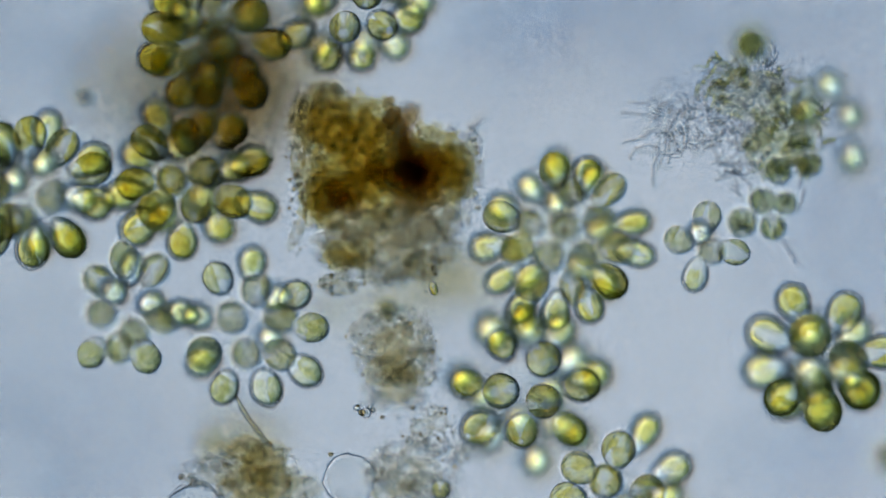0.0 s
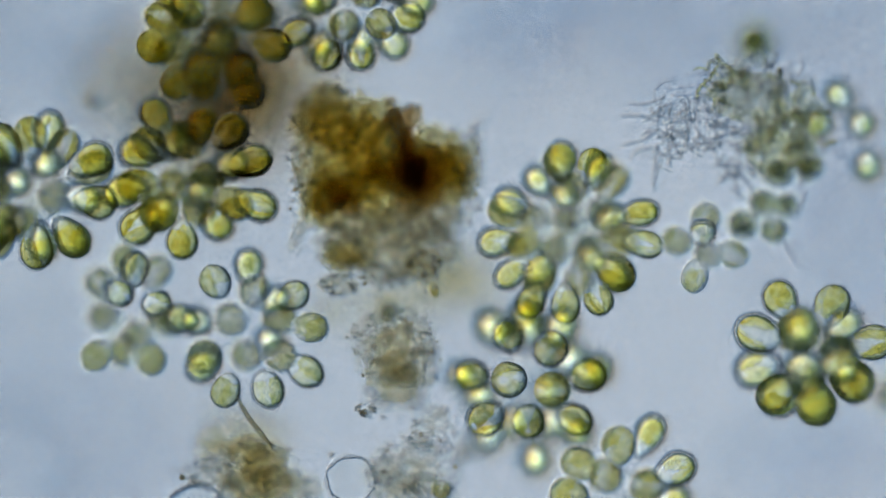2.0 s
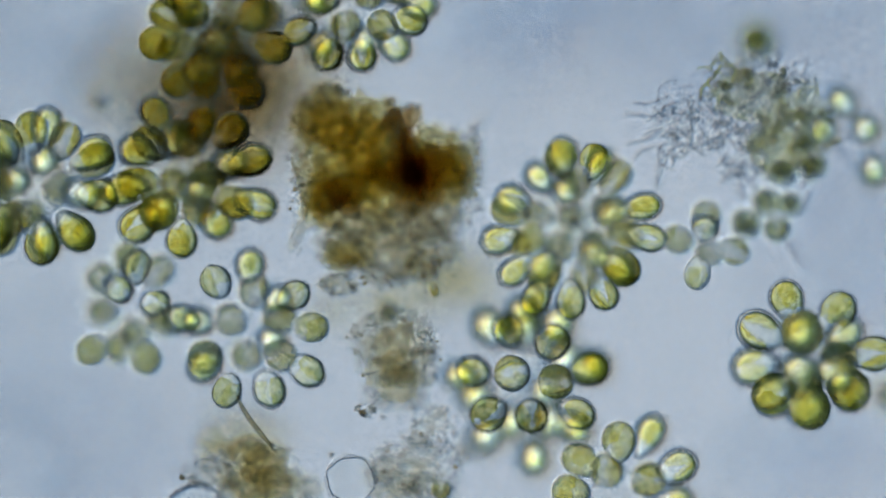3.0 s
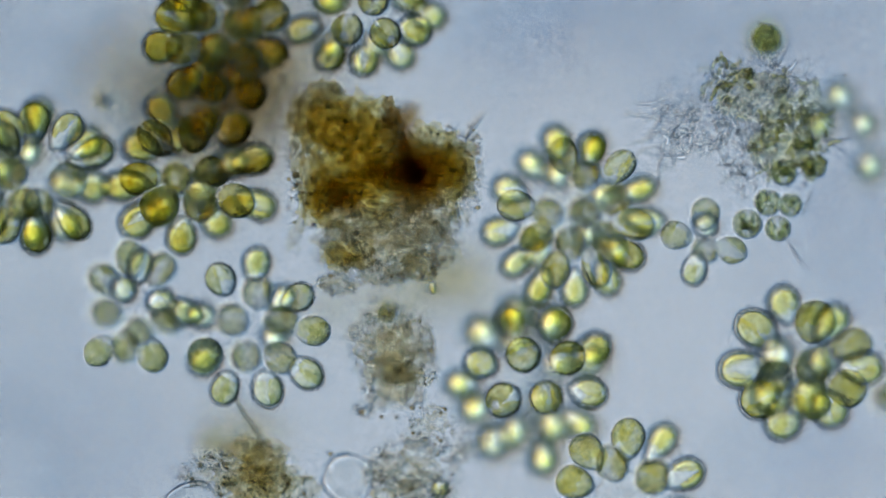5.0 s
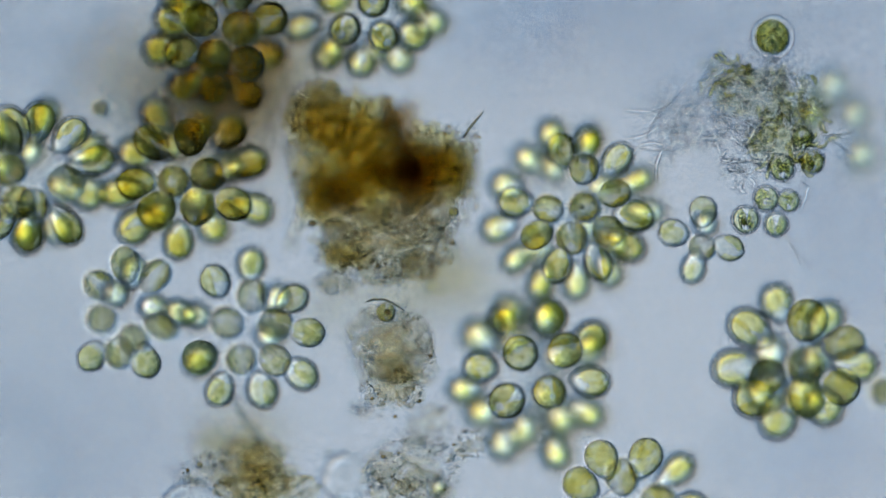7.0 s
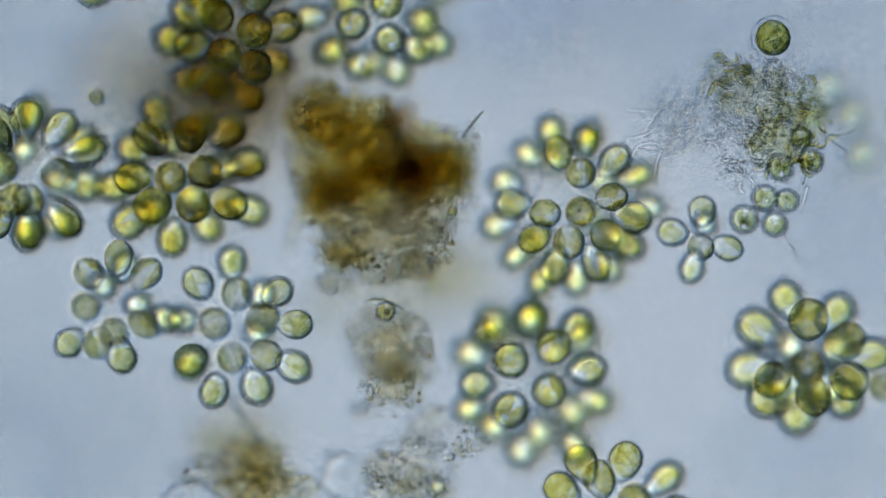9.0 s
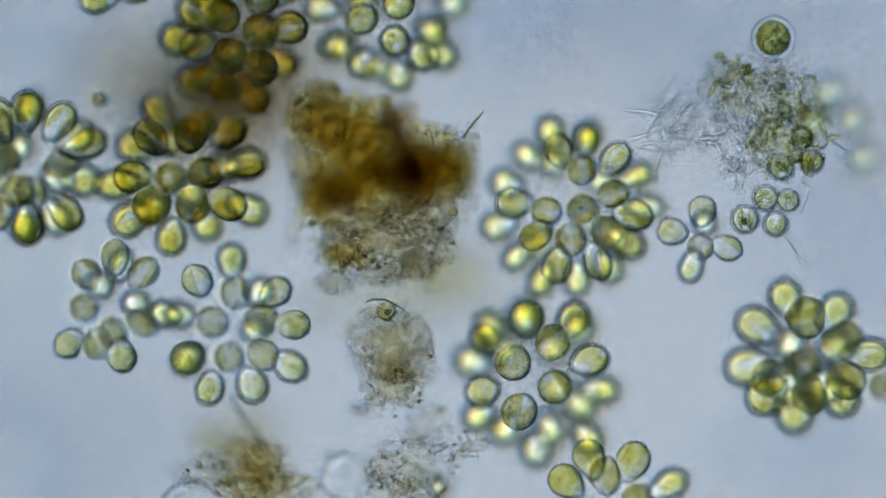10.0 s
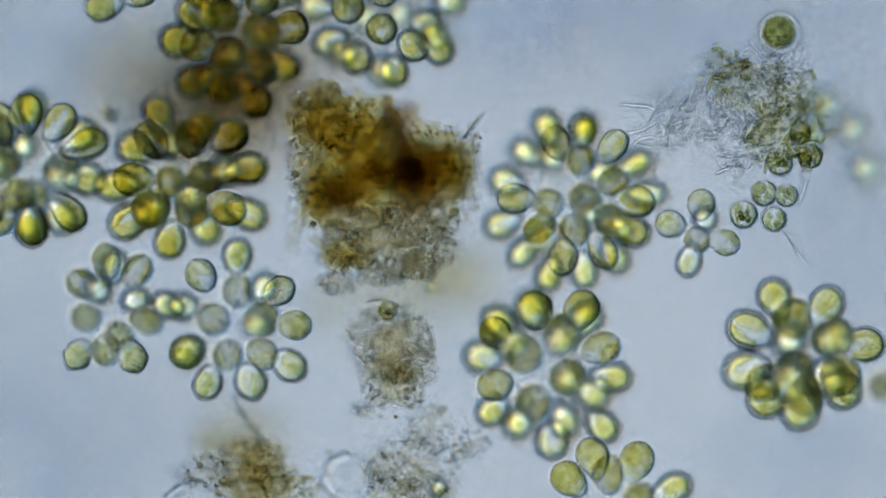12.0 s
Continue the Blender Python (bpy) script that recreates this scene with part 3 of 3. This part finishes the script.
def tangle():
    rng = random.Random(77)
    root = thing("filament_tangle", "tangled knot of thin colourless filaments and bacteria", "filaments")
    spots = ((1235, 215, 60, 48, 70, 0), (1290, 140, 46, 36, 70, 1), (1335, 190, 66, 60, 110, 0), (1400, 180, 55, 55, 80, 1), (1310, 270, 40, 55, 55, 0), (1425, 240, 40, 60, 60, 1), (1200, 225, 40, 50, 22, 0), (1360, 135, 60, 34, 60, 0), (1375, 250, 50, 50, 60, 1))
    for x, y, rx, ry, count, olive in spots:
        for i in range(count):
            a, q = rng.uniform(0, 6.283), math.sqrt(rng.random())
            p = Vector((x + math.cos(a) * q * rx, y + math.sin(a) * q * ry, 0))
            p.z = max(0.0, min(66.0, (p.x - 1225) * 0.9 - 10)) + rng.uniform(-75 if p.y < 230 else -40, 24)
            h, bend, tilt = rng.uniform(0, 6.283), rng.uniform(-0.5, 0.5), rng.uniform(-0.6, 0.6)
            step, pts = rng.uniform(3, 6.5), []
            for k in range(7):
                pts.append(tuple(p))
                h += bend + rng.uniform(-0.35, 0.35)
                p = p + Vector((math.cos(h), math.sin(h), tilt)) * step
            bm = bmesh.new()
            r = rng.uniform(2.3, 4.2)
            tube(bm, [at(*c) for c in pts], [r * PX * f for f in (0.5, 0.9, 1, 1, 1, 0.9, 0.5)], 8)
            part("filament", bm, FILAMENT_OLIVE if olive and rng.random() < 0.35 else FILAMENT, root)
    for pts, r in ((((1192, 172, 70), (1168, 195, 78), (1150, 222, 84), (1140, 245, 86)), 3.0), (((1128, 262, 84), (1152, 267, 88), (1186, 264, 86)), 2.6),
                   (((1162, 275, 0), (1170, 300, -5), (1160, 325, -10)), 2.0), (((1196, 185, 0), (1182, 205, 5), (1186, 240, 0)), 2.0), (((1185, 152, 10), (1215, 148, 15), (1245, 145, 20)), 1.8),
                   (((1215, 128, 30), (1240, 122, 30), (1265, 122, 30)), 1.8), (((1440, 132, 0), (1446, 155, -5), (1436, 172, -10), (1418, 184, -10)), 3.5),
                   (((1448, 236, 80), (1475, 252, 84), (1502, 272, 86)), 3.2), (((1455, 240, 85), (1490, 238, 88), (1520, 230, 90)), 2.4), (((1430, 330, 40), (1424, 352, 45), (1414, 378, 45)), 4.0),
                   (((1384, 416, 70), (1394, 430, 74), (1404, 444, 78), (1414, 470, 80)), 2.2), (((1386, 416, 72), (1402, 424, 76), (1420, 428, 80)), 1.6), (((1392, 424, 70), (1408, 448, 70), (1430, 474, 60)), 2.0)):
        bm = bmesh.new()
        tube(bm, [at(*c) for c in pts], [r * PX] * (len(pts) - 1) + [r * PX * 0.5], 7)
        part("filament", bm, FILAMENT, root)
    for i in range(15):
        p = Vector((rng.uniform(1165, 1225), rng.uniform(160, 275), rng.uniform(-5, 55)))
        h, bend, tilt, pts = rng.uniform(2.2, 4.0), rng.uniform(-0.32, 0.32), rng.uniform(-0.3, 0.3), []
        for k in range(9):
            pts.append(tuple(p))
            h += bend + rng.uniform(-0.3, 0.3)
            p = p + Vector((math.cos(h), -math.sin(h), tilt)) * 8.5
        bm = bmesh.new()
        r = rng.uniform(2.2, 3.6)
        tube(bm, [at(*c) for c in pts], [r * PX * f for f in (0.7, 1, 1, 1, 1, 1, 1, 0.9, 0.5)], 8)
        part("filament", bm, FILAMENT, root)
    spots = [(at(rng.gauss(1325, 55), rng.gauss(205, 45), rng.uniform(-20, 70)), rng.uniform(1.2, 3.2)) for i in range(260)]
    tagged(part("grain_crust", grains_mesh("grain_crust", spots, FILAMENT, rng), None, root), kind="stuff")
    for i, (x, y, z, rx, ry) in enumerate(((1400, 235, -20, 55, 50), (1330, 165, -10, 60, 45), (1425, 180, -20, 34, 30), (1365, 255, -30, 40, 40))):
        q = part("slime", lump_bmesh((rx, ry, 16), 1.0, 0.5, 70 + i), SLIME, root)
        q.location = at(x, y, z)
    return root


tangle_root = tangle()
colony_far = colony("loose group of pale cells far below the focus", ((-35, 55, -10), (0, 3, 4), (5, -72, -12), (-78, 10, 20)), (29, 30), (FAR_CELL, PLATE_FAINT), 0.0, 0.0, 12, 0.1, 0.55)
colony_top = colony("group of green algae cells drifting into view", ((-45, 0, 0), (25, 8, 10), (-10, 45, 10), (-20, 40, -35), (45, 60, 0)), (28, 34), (CELL, PLATE), 0.1, 0.0, 13)


def drift(ob, rows):
    walk(ob, [(t, pose(x * PX, y * PX, z * PX, rx, ry, rz)) for t, x, y, z, rx, ry, rz in rows])


def slide_along(ob, rows):
    # shifts a thing from its place of rest, in thousandths of a metre
    p = ob.location.copy()
    walk(ob, [(t, Matrix.Translation(p + Vector((x, y, z)) * PX)) for t, x, y, z in rows])


def motions():
    drift(colony_g, (
        (0, 217, 25, -40, -7.2, -7.9, -8.6), (0.5, 220, 31, -40, -7.8, -9.3, -7.4), (1, 222, 35, -40, -6.7, -10.1, -6.5), (1.5, 224, 37, -40, -6.2, -10.8, -5.9),
        (2, 227, 39, -40, -5.9, -10.2, -6.9), (2.5, 230, 43, -40, -5.8, -10.0, -7.4), (3, 233, 46, -40, -5.5, -9.1, -5.3), (5, 238, 64, -27, -1.2, -0.3, -2.5),
        (5.5, 238, 69, -24, -0.4, -0.2, -1.5), (6, 238, 72, -20, 0.1, 0.0, -0.1), (6.5, 238, 73, -17, -0.0, 0.0, 0.0), (7, 238, 74, -14, -0.4, 0.7, -0.2),
        (9, 237, 77, -2, 4.8, -1.5, 0.3), (9.5, 237, 77, -4, 4.4, -1.1, 0.5), (10, 237, 78, -5, 2.6, -0.5, 0.7), (10.5, 237, 80, -7, 1.3, 0.3, 0.5),
        (11, 237, 81, -9, 1.0, -0.1, 0.5), (11.5, 238, 86, -10, 0.9, -0.6, 2.3), (12, 238, 93, -12, 0.8, -0.3, 5.0),
    ))
    drift(colony_h, (
        (0, 151, -255, -115, 26.7, -12.0, -16.6), (0.5, 155, -252, -125, 22.2, -10.6, -14.6), (1, 156, -250, -135, 20.5, -10.5, -14.2), (1.5, 157, -249, -142, 20.5, -8.8, -15.0),
        (2, 155, -246, -148, 20.1, -8.7, -15.6), (2.5, 153, -243, -146, 18.0, -7.6, -15.1), (3, 153, -241, -140, 15.7, -5.9, -14.0), (5, 160, -234, -90, 0.1, -0.1, -6.8),
        (5.5, 163, -232, -68, -0.2, 0.2, -3.8), (6, 165, -227, -50, 0.1, 0.2, -1.2), (6.5, 164, -227, -40, 0.0, -0.0, -0.0), (7, 163, -228, -36, 0.2, -1.0, 0.9),
        (9, 163, -234, -38, -0.8, -3.5, 15.8), (9.5, 167, -232, -27, -0.6, -2.7, 21.1), (10, 168, -231, -17, -0.7, -2.6, 24.2), (10.5, 170, -228, -8, -0.3, -3.0, 25.3),
        (11, 173, -227, 0, -0.1, -3.3, 26.5), (11.5, 182, -223, 5, -0.2, -2.5, 28.3), (12, 185, -214, 10, -0.7, -1.4, 27.5),
    ))
    drift(colony_j, (
        (0, 666, -193, -55, 23.4, -20.6, 5.4), (0.5, 666, -190, -55, 22.1, -23.3, 8.3), (1, 659, -187, -55, 21.7, -23.0, 9.5), (1.5, 650, -184, -55, 22.7, -21.6, 9.6),
        (2, 648, -183, -55, 22.5, -22.2, 9.6), (2.5, 647, -182, -55, 23.7, -21.6, 7.7), (3, 648, -189, -55, 21.8, -19.3, 2.7), (5, 636, -198, -10, 0.3, -0.2, -2.1),
        (5.5, 632, -198, 2, -0.2, -0.2, -2.4), (6, 630, -196, 15, -0.2, -0.0, -1.3), (6.5, 626, -194, 26, 0.0, -0.0, 0.0), (7, 625, -195, 29, 1.0, -0.7, -1.2),
        (9, 646, -189, 39, 5.4, -10.5, 3.7), (9.5, 644, -185, 38, 4.4, -11.4, 3.8), (10, 642, -186, 36, 4.9, -11.9, 2.7), (10.5, 642, -188, 35, 6.3, -11.8, 3.4),
        (11, 638, -183, 33, 7.3, -13.2, 8.9), (11.5, 635, -181, 32, 8.0, -15.3, 11.6), (12, 632, -182, 30, 8.0, -17.3, 9.5),
    ))
    drift(colony_d, (
        (0, -447, 119, -55, -0.9, -4.2, 2.0), (0.5, -448, 120, -55, 0.9, -3.5, 1.2), (1, -449, 120, -55, 1.4, -3.3, 1.3), (1.5, -449, 121, -55, 3.3, -2.5, 1.9),
        (2, -449, 122, -55, 3.9, -1.9, 1.6), (2.5, -449, 123, -55, 3.8, -1.8, 1.9), (3, -449, 124, -55, 4.1, -1.2, 1.2), (5, -444, 127, -24, 2.0, -0.5, -0.7),
        (5.5, -446, 126, -14, 1.0, -0.3, -0.3), (6, -447, 126, -3, 0.0, -0.3, -0.4), (6.5, -449, 121, 6, 0.0, 0.0, 0.0), (7, -450, 118, 10, 0.4, -0.1, 0.3),
        (9, -455, 122, 25, -0.3, -0.0, -2.7), (9.5, -457, 123, 22, 0.5, -0.1, -3.4), (10, -456, 124, 20, 1.3, -0.0, -3.5), (10.5, -456, 123, 18, 1.6, -0.5, -3.9),
        (11, -456, 123, 15, 2.3, 0.0, -3.9), (11.5, -457, 121, 12, 2.5, -0.6, -3.4), (12, -457, 119, 10, 2.1, 0.0, -4.8),
    ))
    drift(colony_a, (
        (0, -399, 375, 0, 2.9, -14.7, 8.3), (0.5, -399, 376, 0, 3.2, -13.8, 7.9), (1, -398, 377, 0, 3.3, -12.4, 6.4), (1.5, -398, 380, 0, 3.7, -11.8, 4.1),
        (2, -396, 383, 0, 3.9, -10.8, 1.9), (2.5, -393, 384, 0, 3.3, -9.3, 0.2), (3, -390, 384, 0, 2.4, -7.2, -0.1), (5, -381, 379, 0, -0.9, 0.6, 0.2),
        (5.5, -381, 378, 0, -1.0, 0.4, 0.2), (6, -380, 379, 0, -0.4, 0.0, -0.3), (6.5, -379, 376, 0, -0.0, 0.0, -0.0), (7, -380, 374, 0, -0.1, -0.0, 0.3),
        (9, -357, 372, 0, -1.2, -0.1, -9.1), (9.5, -352, 372, 0, -0.5, -0.0, -10.1), (10, -348, 371, 0, -1.4, 0.1, -10.1), (10.5, -348, 371, 0, -1.9, -0.5, -9.9),
        (11, -348, 371, 0, -2.9, -0.6, -9.9), (11.5, -348, 370, 0, -3.6, -0.5, -10.4), (12, -349, 368, 0, -3.7, -0.6, -10.1),
    ))
    drift(colony_b, (
        (0, -153, 435, -110, -1.4, 9.3, 12.3), (0.5, -155, 436, -110, -1.3, 9.4, 12.6), (1, -157, 437, -112, -1.1, 9.2, 12.5), (1.5, -157, 439, -114, -0.9, 9.3, 12.5),
        (2, -156, 439, -114, -0.7, 9.4, 12.0), (2.5, -153, 438, -110, -1.0, 9.9, 10.3), (3, -151, 438, -102, -0.9, 9.0, 9.9), (5, -132, 429, -66, -0.7, 3.3, 3.8),
        (5.5, -127, 428, -58, -1.2, 2.0, 1.7), (6, -125, 426, -52, -0.9, 0.7, 0.1), (6.5, -126, 426, -50, -0.0, 0.0, -0.0), (7, -126, 425, -50, -1.0, 0.6, -0.3),
        (9, -106, 411, -50, -7.3, 0.5, -13.5), (9.5, -98, 409, -50, -8.3, -0.7, -17.7), (10, -88, 406, -50, -9.5, -1.5, -22.5), (10.5, -86, 406, -50, -11.5, -4.1, -23.4),
        (11, -90, 408, -50, -13.1, -8.1, -22.5), (11.5, -95, 411, -50, -15.0, -11.5, -19.8), (12, -97, 411, -50, -15.0, -13.5, -20.1),
    ))
    drift(colony_c, (
        (0, -726, 104, -30, 2.6, -13.6, 3.9), (0.5, -724, 102, -32, 2.4, -13.8, 5.1), (1, -724, 101, -36, 2.3, -14.0, 3.7), (1.5, -724, 102, -40, 2.0, -14.1, 3.9),
        (2, -723, 103, -44, 2.0, -14.6, 5.7), (2.5, -721, 106, -44, 1.3, -13.2, 7.8), (3, -719, 111, -42, -0.0, -11.2, 8.4), (5, -722, 128, -20, 0.6, 1.1, 6.4),
        (5.5, -721, 130, -8, 0.4, 1.3, 3.1), (6, -722, 129, 5, 0.3, 0.8, 2.4), (6.5, -722, 126, 16, 0.0, 0.0, 0.0), (7, -724, 128, 20, 0.9, 0.7, -0.5),
        (9, -734, 133, 36, -0.4, -1.1, 5.5), (9.5, -736, 137, 40, -1.2, -0.4, 4.7), (10, -736, 144, 36, -3.5, 2.6, 5.5), (10.5, -735, 147, 32, -2.8, 3.3, 4.6),
        (11, -733, 146, 28, -2.7, 3.2, 5.1), (11.5, -733, 144, 24, -2.3, 2.3, 5.4), (12, -733, 142, 20, -1.4, 0.3, 7.5),
    ))
    drift(colony_e, (
        (0, -559, -104, -3, -2.2, 0.8, 0.4), (0.5, -559, -105, 0, -2.0, 0.3, -1.7), (1, -559, -106, 2, -1.5, -0.7, -2.7), (1.5, -556, -107, 5, -1.0, -0.4, 0.6),
        (2, -555, -106, 8, -0.7, -1.1, 1.7), (2.5, -556, -103, 11, -0.7, -0.6, -1.8), (3, -557, -101, 14, -0.5, -0.4, -2.8), (5, -547, -101, 42, -0.9, -2.0, 0.3),
        (5.5, -546, -103, 52, -0.7, -1.3, 2.5), (6, -548, -105, 61, -0.4, -0.5, 1.3), (6.5, -552, -109, 66, -0.0, -0.0, 0.0), (7, -557, -112, 69, 0.1, 0.0, -0.6),
        (9, -583, -100, 78, -0.1, -0.1, -10.3), (9.5, -588, -100, 73, -0.1, -0.5, -9.3), (10, -587, -99, 69, 0.1, 0.1, -8.4), (10.5, -591, -97, 64, -0.9, -0.0, -7.9),
        (11, -592, -97, 59, -0.1, -0.6, -5.8), (11.5, -591, -103, 55, 0.8, -0.2, -1.1), (12, -586, -105, 50, 1.2, 0.3, 3.0),
    ))
    drift(colony_f, (
        (0, -344, -146, -38, -3.8, 3.0, 1.6), (0.5, -343, -148, -44, -4.2, 3.1, 2.5), (1, -343, -149, -49, -3.8, 3.0, 3.2), (1.5, -343, -149, -55, -4.2, 3.2, 3.5),
        (2, -346, -150, -61, -4.7, 3.5, 3.6), (2.5, -346, -150, -62, -4.7, 3.3, 3.2), (3, -344, -150, -59, -4.5, 2.4, 3.9), (5, -340, -148, -5, -1.9, 0.9, 0.5),
        (5.5, -340, -147, 10, -1.6, 1.2, -0.8), (6, -341, -148, 21, -0.7, 0.4, -0.7), (6.5, -344, -149, 31, 0.0, 0.0, 0.0), (7, -349, -150, 36, 0.2, 0.7, 0.9),
        (9, -369, -148, 53, -0.4, 0.6, 7.0), (9.5, -374, -146, 48, -0.5, 0.3, 7.3), (10, -374, -144, 44, 1.1, 0.8, 5.3), (10.5, -374, -142, 39, 2.2, 1.1, 5.0),
        (11, -373, -140, 34, 3.5, 0.3, 3.8), (11.5, -373, -137, 30, 3.9, -0.4, 2.9), (12, -372, -136, 25, 4.0, -0.7, 2.1),
    ))
    drift(colony_i, (
        (0, 303, -437, -85, 23.5, 1.1, 17.8), (0.5, 306, -436, -85, 22.3, 0.7, 16.5), (1, 308, -435, -85, 20.6, 0.7, 15.8), (1.5, 309, -437, -85, 19.2, 0.8, 15.5),
        (2, 309, -438, -85, 16.1, -1.2, 17.8), (2.5, 311, -437, -85, 12.9, -0.2, 19.3), (3, 313, -438, -85, 10.7, 0.5, 19.5), (5, 322, -441, -21, 2.2, -0.2, 13.4),
        (5.5, 325, -444, -3, 0.4, -0.5, 7.7), (6, 328, -450, 8, 0.5, 1.3, 3.5), (6.5, 326, -459, 20, 0.0, 0.0, 0.0), (7, 323, -469, 25, 2.7, -1.0, -3.2),
        (9, 299, -482, 44, -3.9, -10.5, -1.0), (9.5, 299, -481, 42, -5.0, -9.8, -3.5), (10, 299, -480, 39, -5.6, -10.2, -7.6), (10.5, 299, -479, 37, -6.4, -10.1, -8.6),
        (11, 299, -478, 35, -7.3, -10.0, -9.7), (11.5, 300, -480, 32, -7.9, -10.6, -9.5), (12, 301, -481, 30, -8.5, -11.3, -9.3),
    ))
    drift(colony_k, (
        (0, 461, 10, -13, -4.0, 13.5, 2.4), (0.5, 459, 7, -12, -3.7, 12.0, 3.2), (1, 457, 8, -11, -3.5, 10.1, 1.2), (1.5, 457, 8, -11, -2.5, 8.6, 1.1),
        (2, 458, 9, -10, -1.6, 7.8, 1.6), (2.5, 460, 11, -9, -0.4, 7.2, 3.0), (3, 461, 14, -8, 0.9, 6.1, 3.2), (5, 460, 18, 23, 0.7, 3.0, -0.3),
        (5.5, 458, 20, 30, 0.6, 1.5, -0.2), (6, 456, 20, 37, -0.2, 0.0, 0.3), (6.5, 456, 21, 45, 0.0, -0.0, -0.0), (7, 458, 21, 48, -0.2, 0.1, -0.4),
        (9, 457, 21, 58, -0.1, -0.7, -0.9), (9.5, 456, 21, 54, -0.2, -0.9, -1.2), (10, 456, 22, 50, 0.2, -0.5, -1.7), (10.5, 456, 23, 46, -0.2, -1.1, -1.3),
        (11, 455, 24, 42, -0.7, -2.1, -1.3), (11.5, 454, 28, 38, -2.0, -3.1, -1.9), (12, 453, 33, 34, -2.4, -3.3, -3.9),
    ))
    sway = ((0, -6, -3, -12), (1.5, -8, -6, -14), (2.5, -2, -5, -12), (3.2, 1, -4, -10), (5, 4, -6, -4), (5.5, 2, -4, -2), (6.5, 0, 0, 0), (7.2, 3, 0, 2), (9, 1, 0, 6), (10.5, 2, 1, 2), (11, 1, 2, 0), (12, -2, 10, -4))
    for ob in tangle_cells:
        slide_along(ob, sway)
    slide_along(tangle_root, ((0, -6, -3, -18), (1.5, -8, -6, -22), (2.5, -2, -5, -20), (3.2, 1, -4, -14), (5, 4, -6, -4), (5.5, 2, -4, 0), (6.5, 0, 0, 6), (7.2, 3, 0, 14), (9, 1, 0, 32), (10.5, 2, 1, 20), (11, 1, 2, 12), (12, -2, 10, 2)))
    slide_along(round_big, ((0, -37, -12, 0), (0.5, -36, -11, 0), (1, -34, -8, 0), (1.5, -31, -8, 0), (2.5, -30, -6, 0), (3.2, -26, -4, 0), (5, -9, -2, 0), (5.5, -5, -1, 0), (6.5, 0, 0, 0), (7.2, 4, 0, 0), (9, 5, -2, 0), (11, 4, 0, 0), (12, 14, 9, 0)))
    slide_along(edge_cell, ((0, 4, -110, 0), (1.5, 0, 0, 0), (3.2, 0, 0, 0), (5.5, 2, -4, 0), (6.5, 0, 0, 0), (9.5, -6, 14, 0), (12, -6, 14, 0)))
    slide_along(speck_cell, ((0, -28, 8, 0), (1.5, -20, 4, 0), (3.2, -2, 2, 0), (5.5, 8, 0, 0), (6.5, 6, -18, 0), (9.5, -2, 4, 0), (10.5, 10, -10, 0), (12, 20, -24, 20)))
    slide_along(hook_cell, ((0, 2, 8, -12), (3.2, 2, 6, -14), (6.5, 0, 0, 0), (12, 2, 4, 0)))
    drift(colony_far, ((0, 728, 228, -170, 0, 0, 0), (1, 738, 222, -150, 0, 0, 4), (1.6, 743, 220, -150, 0, 0, 4), (2.2, 748, 212, -160, 0, 0, 6), (3.2, 755, 205, -165, 0, 0, 8), (5, 752, 212, -150, 0, 0, 6),
                       (6.5, 743, 228, -160, 0, 0, 4), (9, 740, 225, -190, 0, 0, 8), (10.5, 742, 212, -190, 0, 0, 10), (12, 738, 200, -190, 0, 0, 14)))
    drift(colony_top, ((0, -600, 540, 40, 0, 0, 0), (3.2, -590, 520, 40, 0, 0, 0), (7.2, -575, 490, 40, 0, 0, 0), (9.5, -565, 450, 40, 0, 0, 6), (10.5, -562, 446, 40, 0, 0, 10), (12, -556, 440, 40, 0, 0, 14)))


motions()
